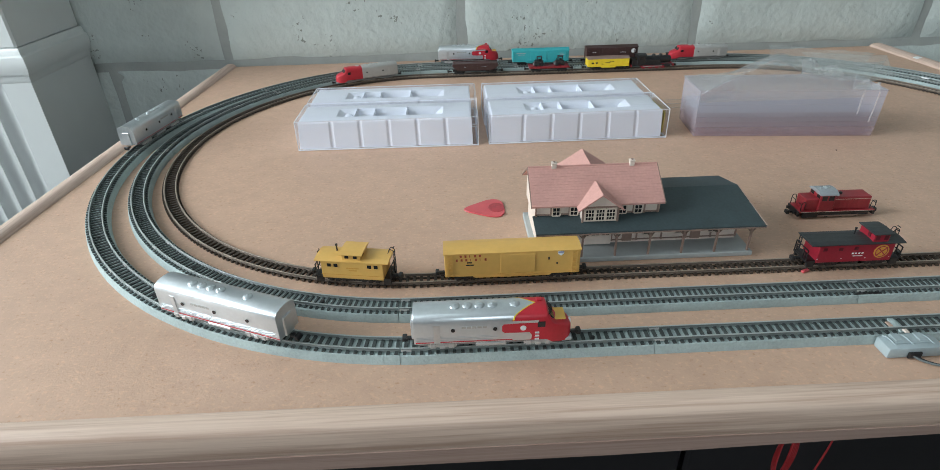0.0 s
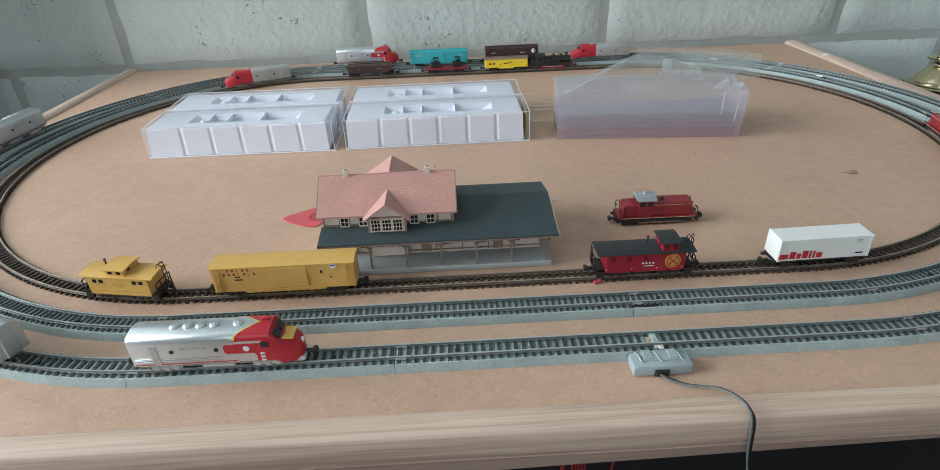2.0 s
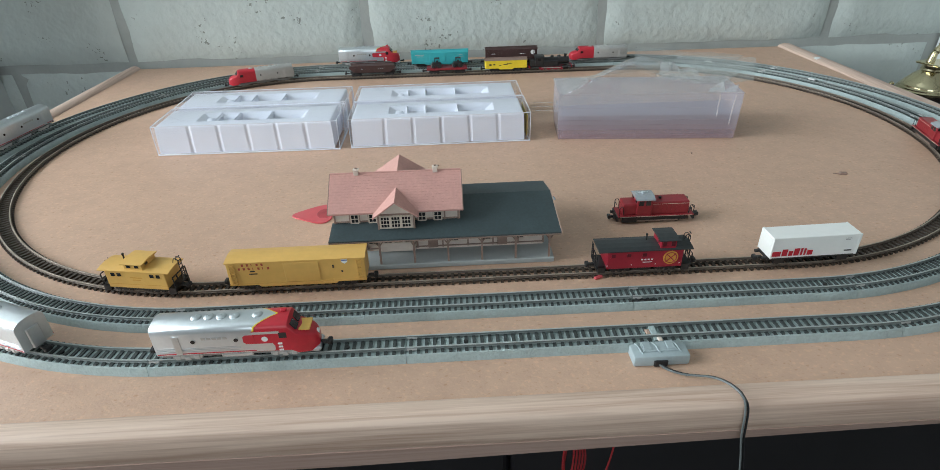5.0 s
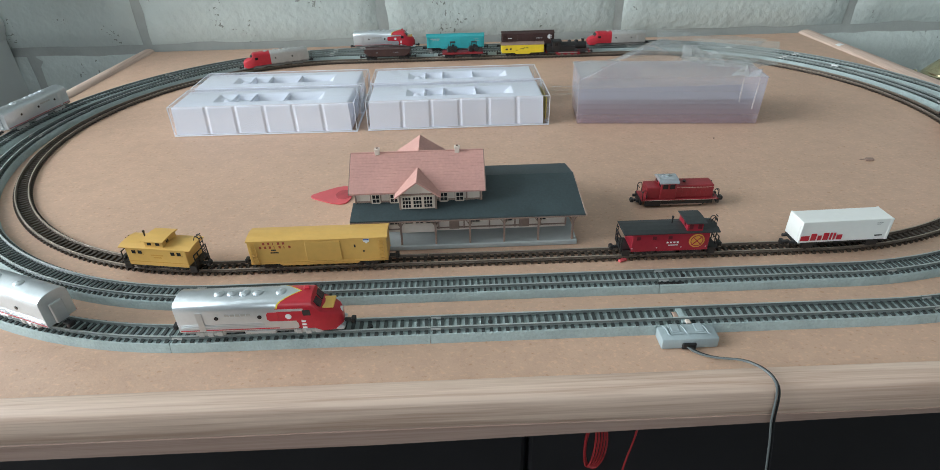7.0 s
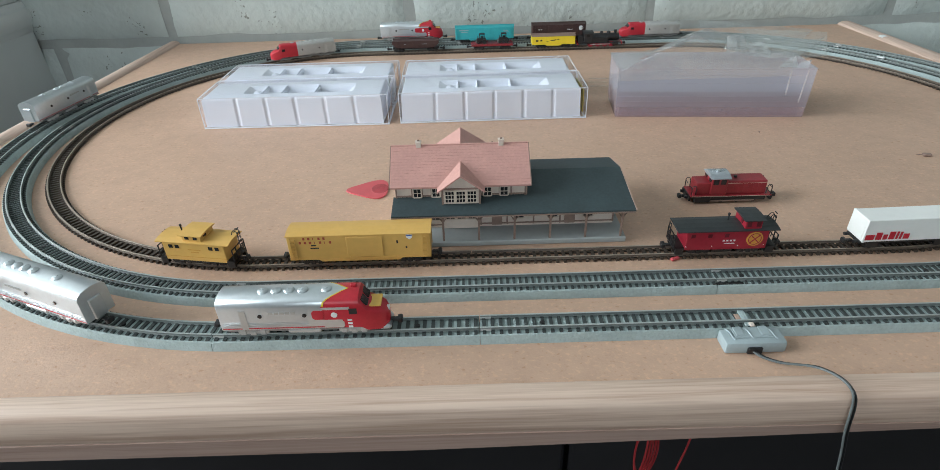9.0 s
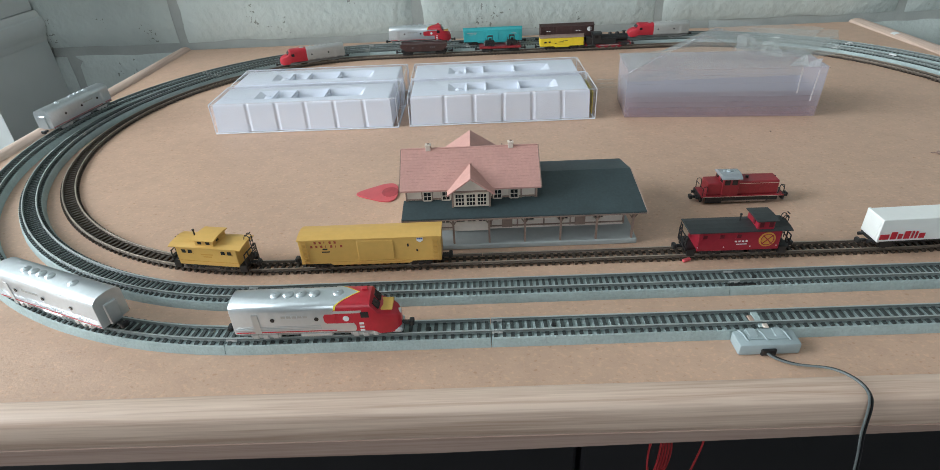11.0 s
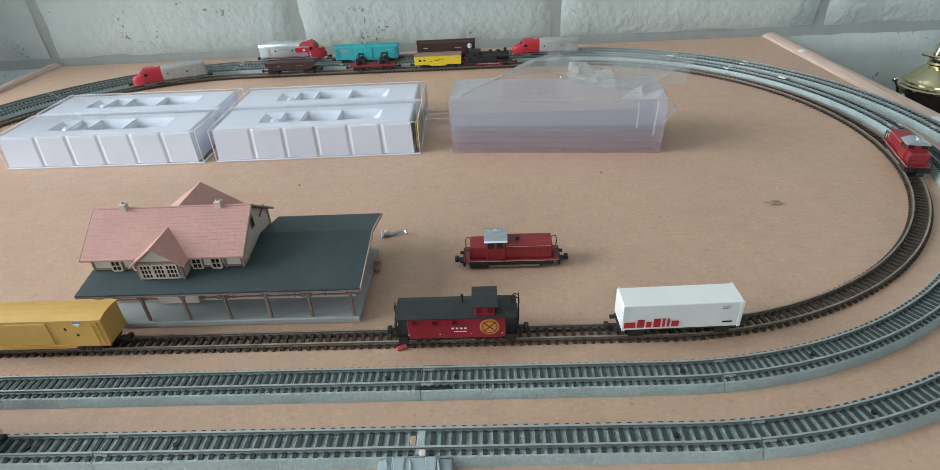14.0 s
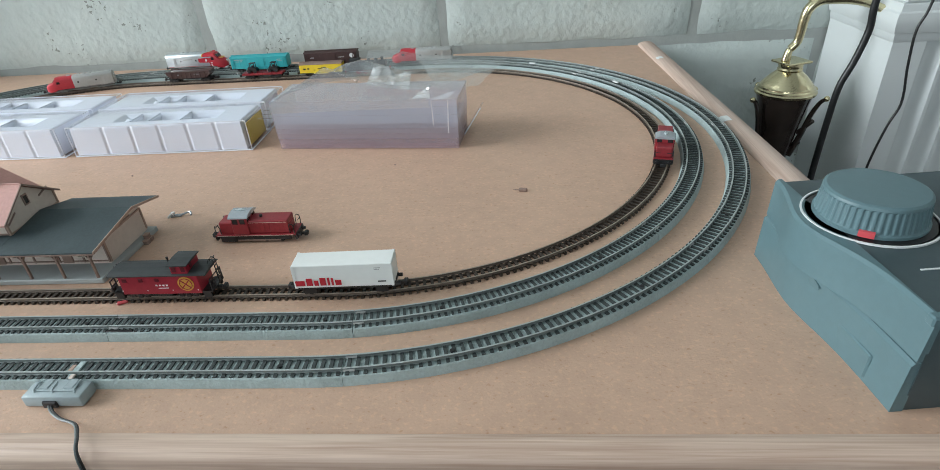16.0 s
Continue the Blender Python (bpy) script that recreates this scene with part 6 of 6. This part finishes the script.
# ---- small things on the board ----
def feeder():
    ob = thing("track_feeder", pose(0.1884, 0.1390, 0), "grey plastic feeder plug clipped to the outer track", "track feeder")
    part("housing", box(bm_new(), -0.0120, 0.0122, -0.0040, 0.0050, 0.0, 0.0054, 0.0010, 2), FEEDER, ob, "", True)
    part("top_plate", box(bm_new(), -0.0075, 0.0080, -0.0010, 0.0050, 0.0054, 0.0059, 0.0003), FEEDER, ob)
    for x in (-0.0050, 0.0052):
        part("latch", box(bm_new(), x - 0.0020, x + 0.0020, 0.0000, 0.0052, 0.0056, 0.0062, 0.0004), FEEDER, ob)
    part("contact_strip", box(bm_new(), -0.0002, 0.0026, 0.0066, 0.0166, 0.0046, 0.0054, 0.0002), ROADBED, ob, "pale contact strip reaching under the rails")
    part("contact_pad", box(bm_new(), -0.0024, -0.0004, 0.0100, 0.0140, 0.0046, 0.0053, 0.0002), TIMBER_TAN, ob, "tan plastic pad between the rails")
    part("contact_lug", box(bm_new(), 0.0012, 0.0034, 0.0056, 0.0082, 0.0050, 0.0060, 0.0004), CREAM, ob, "pale metal lug by the rail")
    for x in (-0.0088, -0.0012, 0.0078):
        part("rib", tube(bm_new(), curve_points([(x - 0.0008, 0.0046, 0.0056), (x, 0.0022, 0.0060), (x + 0.0004, -0.0006, 0.0058), (x + 0.0012, -0.0014, 0.0054)], 4), 0.00036, 6), FEEDER, ob, "curved moulded rib", True)
    part("socket", box(bm_new(), -0.0035, 0.0025, -0.0050, -0.0038, 0.0004, 0.0036, 0.0004), BLACK, ob, "black plug socket")
    for i, m in ((0, WIRE_GREY), (1, CABLE)):
        d = 0.0011 * i
        pts = curve_points([(0.1864 + d, 0.1352, 0.0020), (0.1896 + d, 0.1318, 0.0012), (0.1955 + d, 0.1282, 0.0014), (0.2053 + d * 0.8, 0.1238, 0.0034), (0.2105 + d * 0.6, 0.1180, 0.0042), (0.2130 + d * 0.5, 0.1130, 0.0030), (0.2140 + d, 0.1106, -0.0020), (0.2148 + d, 0.1092, -0.0160), (0.2178 + d, 0.1090, -0.0320), (0.2235 + d, 0.1090, -0.0700), (0.2340 + d, 0.1120, -0.1600)], 8)
        w = tube(bm_new(), [(p.x - 0.1884, p.y - 0.1390, p.z) for p in pts], 0.00045, 8)
        part("wire", w, m, ob, "feeder wire hanging over the table edge", True)


feeder()


def plectrum():
    bm = bm_new()
    n = 40
    out = []
    for i in range(n):
        a = 2 * math.pi * i / n
        r = 0.0105 * (1 + 0.10 * math.cos(3 * a))
        x = -r * math.cos(a) * (1.55 if math.cos(a) > 0 else 0.85)
        out.append((x, r * math.sin(a) * (0.92 if math.cos(a) < 0.2 else 0.92 * (1 - 0.35 * math.cos(a) ** 2)), 0))
    loft(bm, [[(x * k, y * k, z) for x, y, _ in out] for k, z in ((0.985, 0.0001), (1.0, 0.0004), (0.985, 0.0009))])
    ob = part("guitar_plectrum", bm, PICK, None, smooth=True)
    ob.matrix_basis = pose(0.0190, 0.2832, 0, rz=2) @ Matrix.Diagonal((1, 1.2, 1, 1))
    tagged(ob, "red teardrop guitar plectrum lying flat beside the station", "plectrum")
    part("print_patch", lathe(bm_new(), [(0.0052, 0.0009), (0.0050, 0.00105), (0.0001, 0.00108)], 20, (0.003, 0, 0)), PICK_MARK, ob, "worn dark print")


plectrum()


def scrap(m, label):
    """A few loose coupling parts."""
    ob = thing("loose_coupling", m, label, "model part", "loose parts")
    part("shank", box(bm_new(), -0.0035, 0.0025, -0.0008, 0.0008, 0.0, 0.0012, 0.0003), GREY_ROOF, ob)
    part("hook", tube(bm_new(), curve_points([(0.002, 0, 0.0008), (0.0045, 0.0008, 0.0012), (0.0065, 0.0004, 0.0016), (0.0072, -0.0012, 0.0010)], 5), 0.0005, 6), GREY_ROOF, ob)
    part("cross_bar", box(bm_new(), -0.0030, -0.0018, -0.0028, 0.0026, 0.0006, 0.0018, 0.0003), SILVER_DULL, ob)
    part("pin", cyl(bm_new(), (-0.001, 0, 0.0017), 0.0007, 0.0016, "z", 10), WHITE, ob)
    return ob


scrap(pose(0.1600, 0.2880, 0, rz=8) @ Matrix.Scale(1.35, 4), "pale grey loose coupling parts behind the station end")
chip = thing("wood_offcut", pose(0.3742, 0.3085, 0, rz=-8), "tiny brown offcut lying alone on the board", "offcut")
part("sliver", box(bm_new(), -0.0026, 0.0026, -0.0015, 0.0015, 0, 0.0018, 0.0005), TIMBER, chip)
part("splinter", tube(bm_new(), [(-0.0060, 0.0006, 0.0004), (-0.0030, 0.0002, 0.0009), (-0.0008, 0, 0.0012)], 0.0003, 6), TIMBER, chip)
for x, y in ((0.286, 0.3550), (0.094, 0.3517)):
    ob = part("crumb", cyl(bm_new(), (0, 0, 0.0003), 0.0006, 0.0006, "z", 7), TIMBER)
    ob.matrix_basis = pose(x, y, 0)
    tagged(ob, "tiny dark crumb lying on the hardboard", "crumb", "crumbs")
ob = part("red_chip", box(bm_new(), -0.0024, 0.0024, -0.0010, 0.0010, 0, 0.0014, 0.0004), PICK)
ob.matrix_basis = pose(0.1772, 0.2005, 0, rz=24)
tagged(ob, "small red plastic chip beside the inner track", "plastic chip")
ob = part("track_clip", box(bm_new(), -0.0062, 0.0062, -0.0006, 0.0006, 0, 0.0010, 0.0002), BLACK)
ob.matrix_basis = pose(0.1930, MIDDLE.front - 0.0052, 0.0040)
tagged(ob, "small black clip on the middle track", "track clip", "track clips")
copy_thing(ob, pose(0.1935, MIDDLE.front + 0.0055, 0.0040))
ob = part("white_tag", box(bm_new(), -0.0032, 0.0032, -0.0012, 0.0012, 0, 0.0012, 0.0003), MARK)
ob.matrix_basis = pose(0.462, 0.5047, 0.0067, rz=120)
tagged(ob, "small white tag resting on the middle rails", "tag", "rail tags")
copy_thing(ob, pose(0.391, 0.5823, 0.0067, rz=151))
# paint scuffs on the right lipping
for y, w in ((0.412, 0.0050), (0.5947, 0.0034)):
    bm = bm_new()
    prof = [(u, z + 0.00012) for u, z in moulding_profile()[2:7]]
    loft(bm, [[(right_edge(yy) + u, yy, z) for u, z in prof] + [(right_edge(yy) + u, yy, z - 0.0002) for u, z in reversed(prof)] for yy in (y - w, y - w * 0.3, y + w * 0.5, y + w)])
    tagged(part("paint_scuff", bm, MARK), "pale paint scuff on the wooden lipping", "paint scuff", "paint scuffs", "structure")


# ---- controller ----
def controller():
    ob = thing("train_controller", pose(0.4960, 0.1325, 0, rz=5.0), "blue-grey train controller with a large ribbed knob", "train controller")
    W, D, H = 0.098, 0.0985, 0.040
    bm = bm_new()
    prof = [(0.0, 0.0), (D, 0.0), (D + 0.002, 0.012), (D + 0.001, H - 0.002), (D - 0.001, H), (0.003, H), (0.0, H - 0.003), (-0.001, 0.015)]
    loft(bm, [[(x, y, z) for y, z in prof] for x in (0.0022, W)])
    part("body", bm, CTRL_DARK, ob, "dark grey body", True)
    # pale side cheek: upper lip with a rounded belly round the knob, and a skirt below it
    def cheek(bulge, z0, z1, thick, name, label):
        n = 26
        bm = bm_new()
        outer = []
        for i in range(n + 1):
            y = -0.0005 + (D + 0.0015) * i / n
            b = math.exp(-((y - 0.061) / 0.024) ** 2)
            outer.append((-bulge * b, y))
        ring0 = [(x - thick - 0.0008, y, z0) for x, y in outer] + [(0.0030, D + 0.001, z0), (0.0030, -0.0005, z0)]
        ring1 = [(x - thick * 0.9, y, z1 - 0.0012) for x, y in outer] + [(0.0030, D + 0.001, z1 - 0.0012), (0.0030, -0.0005, z1 - 0.0012)]
        ring2 = [(x - thick * 0.9 + 0.0012, y, z1) for x, y in outer] + [(0.0030, D + 0.001, z1), (0.0030, -0.0005, z1)]
        loft(bm, [ring0, ring1, ring2])
        part(name, bm, CTRL, ob, label, True)
    cheek(0.0098, 0.0226, H + 0.0006, -0.0012, "upper_cheek", "pale blue-grey upper lip")
    cheek(0.0040, 0.0, 0.0220, 0.0008, "lower_cheek", "pale blue-grey lower skirt")
    part("cover", box(bm_new(), -0.0022, 0.0, 0.0140, D - 0.030, 0.0012, 0.0120, 0.0006), CTRL, ob, "flush battery cover")
    part("finger_lip", loft(bm_new(), [[(-0.0040 * k - 0.0020, 0.056 + 0.010 * math.cos(a), 0.0185 + 0.0022 * math.sin(a)) for a in [math.pi * 2 * i / 16 for i in range(16)]] for k in (0, 0.6)]), CTRL, ob, "", True)
    part("top_rim", box(bm_new(), 0.0, 0.030, -0.0006, 0.0030, H - 0.0030, H + 0.0008, 0.0006), CTRL, ob)
    kx, ky = 0.0196, 0.0630
    ring = lathe(bm_new(), [(0.0238, H + 0.0002), (0.0238, H + 0.0009), (0.0246, H + 0.0009), (0.0246, H + 0.0002)], 64, (kx, ky, 0))
    part("scale_ring", ring, MARK, ob, "white printed ring")
    part("well", lathe(bm_new(), [(0.0229, H + 0.0001), (0.0229, H + 0.0006), (0.0001, H + 0.0006)], 48, (kx, ky, 0)), BLACK, ob, "dark well under the knob")
    bm = bm_new()
    n = 200
    def rim(z, r, rib):
        return [(kx + (r + (rib if i % 4 < 2 else 0)) * math.cos(2 * math.pi * i / n), ky + (r + (rib if i % 4 < 2 else 0)) * math.sin(2 * math.pi * i / n), z) for i in range(n)]
    loft(bm, [rim(H + 0.0008, 0.0204, 0.0), rim(H + 0.0020, 0.0204, 0.0), rim(H + 0.0024, 0.0198, 0.0), rim(H + 0.0030, 0.0193, 0.0004), rim(H + 0.0108, 0.0183, 0.0004), rim(H + 0.0116, 0.0187, 0.0), rim(H + 0.0126, 0.0184, 0.0), rim(H + 0.0132, 0.0174, 0.0), rim(H + 0.0133, 0.008, 0.0)])
    k = part("knob", bm, CTRL, ob, "large ribbed turning knob")
    bm = bm_new()
    loft(bm, [[(kx + r * math.cos(a), ky + r * math.sin(a), z) for r, z in ((0.0196, H + 0.0010), (0.0208, H + 0.0010), (0.0208, H + 0.0034), (0.0197, H + 0.0036))] for a in [radians(-133 + 3 * i) for i in range(6)]])
    part("pointer", bm, PICK, k, "red pointer on the knob skirt")
    part("print_line", box(bm_new(), 0.0140, 0.040, 0.0250, 0.0257, H, H + 0.0003), MARK, ob)
    part("print_line", box(bm_new(), 0.0330, 0.034, 0.0270, 0.0300, H, H + 0.0003), MARK, ob)
    bars_at = [(0.0045, 0.0058), (0.0064, 0.0080), (0.0086, 0.0098)]
    for x0, x1 in bars_at:
        part("print_bar", box(bm_new(), x0, x1, 0.0795, 0.0803, H, H + 0.0003), MARK, ob)
    for x0, x1 in bars_at:
        part("print_bar", box(bm_new(), x0 + 0.044, x1 + 0.045, 0.0330, 0.0342, H, H + 0.0003), MARK, ob)


controller()


# ---- beside the board ----
slab("hearth_ledge", [(0.556, 0.535), (0.7185, 0.535), (0.7185, 0.6665), (0.556, 0.6665)], FLOOR_Z, -0.30, PAINT, "plain painted ledge beside the cupboard", "ledge")


def trophy():
    ob = thing("trophy", pose(0.6450, 0.5767, -0.2935), "gold and black trophy cup standing behind the board", "trophy")
    H0 = 0.30
    def turned(name, prof, material, label, segs=36):
        return part(name, lathe(bm_new(), [(r, z + H0) for r, z in prof], segs), material, ob, label, True)
    turned("foot", [(0.034, -0.30), (0.034, -0.285), (0.030, -0.280), (0.016, -0.270), (0.0105, -0.240), (0.0100, -0.150), (0.0125, -0.128)], TROPHY_BLACK, "black turned foot and stem")
    turned("cup", [(0.0115, -0.128), (0.0150, -0.105), (0.0195, -0.075), (0.0240, -0.050), (0.0262, -0.0405), (0.0250, -0.039)], TROPHY_BLACK, "glossy black tapering cup")
    turned("dome", [(0.0268, -0.0400), (0.0288, -0.0388), (0.0290, -0.0368), (0.0274, -0.0356), (0.0272, -0.0342), (0.0258, -0.0332), (0.0254, -0.0316), (0.0240, -0.0306), (0.0234, -0.0290), (0.0208, -0.0264), (0.0168, -0.0218), (0.0128, -0.0184), (0.0112, -0.0168), (0.0118, -0.0152), (0.0108, -0.0136), (0.0114, -0.0116), (0.0110, -0.0092)], BRASS, "ribbed polished gold dome")
    bm = box(bm_new(), -0.0140, 0.0140, -0.0125, 0.0125, H0 - 0.0092, H0 - 0.0070, 0.0008)
    bmesh.ops.rotate(bm, verts=bm.verts, cent=(0, 0, H0 - 0.008), matrix=Matrix.Rotation(radians(20), 3, "Z"))
    part("plate", bm, BRASS, ob, "square gold plate")
    # leaf handles
    for a0 in (200, 330, 20, 110):
        a = radians(a0)
        bm = bm_new()
        pts = [(0.016, -0.105), (0.0225, -0.082), (0.0275, -0.060), (0.0330, -0.046), (0.0375, -0.042)]
        tube(bm, curve_points([(r * math.cos(a), r * math.sin(a), z + H0) for r, z in pts], 6), 0.0030, 8, 0.0018)
        part("handle", bm, TROPHY_BLACK, ob, "curled black leaf handle", True)
        bm = bm_new()
        bmesh.ops.create_uvsphere(bm, u_segments=12, v_segments=8, radius=0.0028, matrix=Matrix.Translation((0.0378 * math.cos(a), 0.0378 * math.sin(a), H0 - 0.0415)))
        part("handle_tip", bm, BRASS, ob, "gold handle tip", True)
    for a0, r0, z0 in ((330, 0.030, -0.066), (330, 0.022, -0.090), (20, 0.028, -0.070)):
        a = radians(a0)
        bm = bm_new()
        bmesh.ops.create_uvsphere(bm, u_segments=12, v_segments=8, radius=0.0024, matrix=Matrix.Translation((r0 * math.cos(a), r0 * math.sin(a), H0 + z0)))
        tube(bm, [((r0 - 0.011) * math.cos(a), (r0 - 0.011) * math.sin(a), H0 + z0 - 0.014), (r0 * math.cos(a), r0 * math.sin(a), H0 + z0)], 0.0022, 8)
        part("leaf_curl", bm, TROPHY_BLACK, ob, "", True)
    # topper: a slender post, swelling upwards, with one long arm bent away from it
    bm = bm_new()
    tube(bm, curve_points([(-0.006, 0, H0 - 0.0070), (-0.005, 0, H0 + 0.001), (-0.004, 0, H0 + 0.004)], 4), 0.0042, 12, 0.0030)
    tube(bm, curve_points([(-0.004, 0, H0 + 0.004), (0.001, 0, H0 + 0.010), (0.0025, 0, H0 + 0.020), (0.0030, 0, H0 + 0.030), (0.0055, 0, H0 + 0.041), (0.0150, 0, H0 + 0.048), (0.030, 0, H0 + 0.0485)], 6), 0.0038, 12, 0.0052)
    tube(bm, curve_points([(0.024, 0, H0 + 0.0485), (0.042, 0, H0 + 0.0470), (0.058, 0, H0 + 0.0430), (0.070, -0.001, H0 + 0.0380), (0.080, -0.001, H0 + 0.0330), (0.090, -0.001, H0 + 0.0280)], 6), 0.0050, 12, 0.0028)
    tube(bm, curve_points([(0.010, 0.002, H0 + 0.045), (0.020, 0.004, H0 + 0.065), (0.026, 0.004, H0 + 0.090), (0.030, 0.003, H0 + 0.115)], 6), 0.0065, 12, 0.0050)
    part("topper", bm, BRASS, ob, "gold topper with a long bent arm", True)


trophy()


def cable(name, pts, r, label):
    ob = part(name, tube(bm_new(), curve_points(pts, 10), r, 10), CABLE, None, smooth=True)
    return tagged(ob, label, "cable", "hanging cables")


cable("power_cable", [(0.672, 0.512, 0.200), (0.668, 0.503, 0.100), (0.666, 0.502, 0.061), (0.667, 0.502, 0.042), (0.662, 0.502, 0.017), (0.655, 0.502, -0.006), (0.653, 0.502, -0.036), (0.652, 0.502, -0.065), (0.651, 0.501, -0.110), (0.648, 0.495, -0.300), (0.640, 0.475, FLOOR_Z + 0.003)], 0.0029, "thick black power cable hanging before the surround")
cable("power_cable", [(0.660, 0.434, 0.200), (0.660, 0.424, 0.110), (0.658, 0.424, 0.074), (0.654, 0.424, 0.058), (0.656, 0.424, 0.033), (0.660, 0.424, 0.006), (0.655, 0.424, -0.013), (0.650, 0.424, -0.045), (0.648, 0.424, -0.090), (0.645, 0.424, -0.300), (0.650, 0.424, FLOOR_Z + 0.002)], 0.0009, "thin black cable hanging beside a thicker one")

# red wire hank under the board
bm = bm_new()
for k in range(5):
    c = 0.1545 + 0.0012 * k
    pts = [(c + (0.0026 + 0.0007 * k) * math.sin(a), 0.1427 + 0.0012 * k, -0.068 - 0.018 * math.cos(a) - 0.002 * k) for a in [2 * math.pi * i / 24 for i in range(25)]]
    tube(bm, pts, 0.00050, 6)
tube(bm, curve_points([(0.1780, 0.1427, -0.012), (0.1765, 0.1427, -0.060), (0.1730, 0.1427, -0.090), (0.1700, 0.1447, -0.150)], 8), 0.00050, 6)
tube(bm, curve_points([(0.1575, 0.1437, -0.0102), (0.1572, 0.1432, -0.030), (0.1565, 0.1427, -0.046)], 6), 0.00050, 6)
ob = part("wire_hank", bm, WIRE_RED, None, smooth=True)
tagged(ob, "hank of thin red wire hanging under the board", "wire")
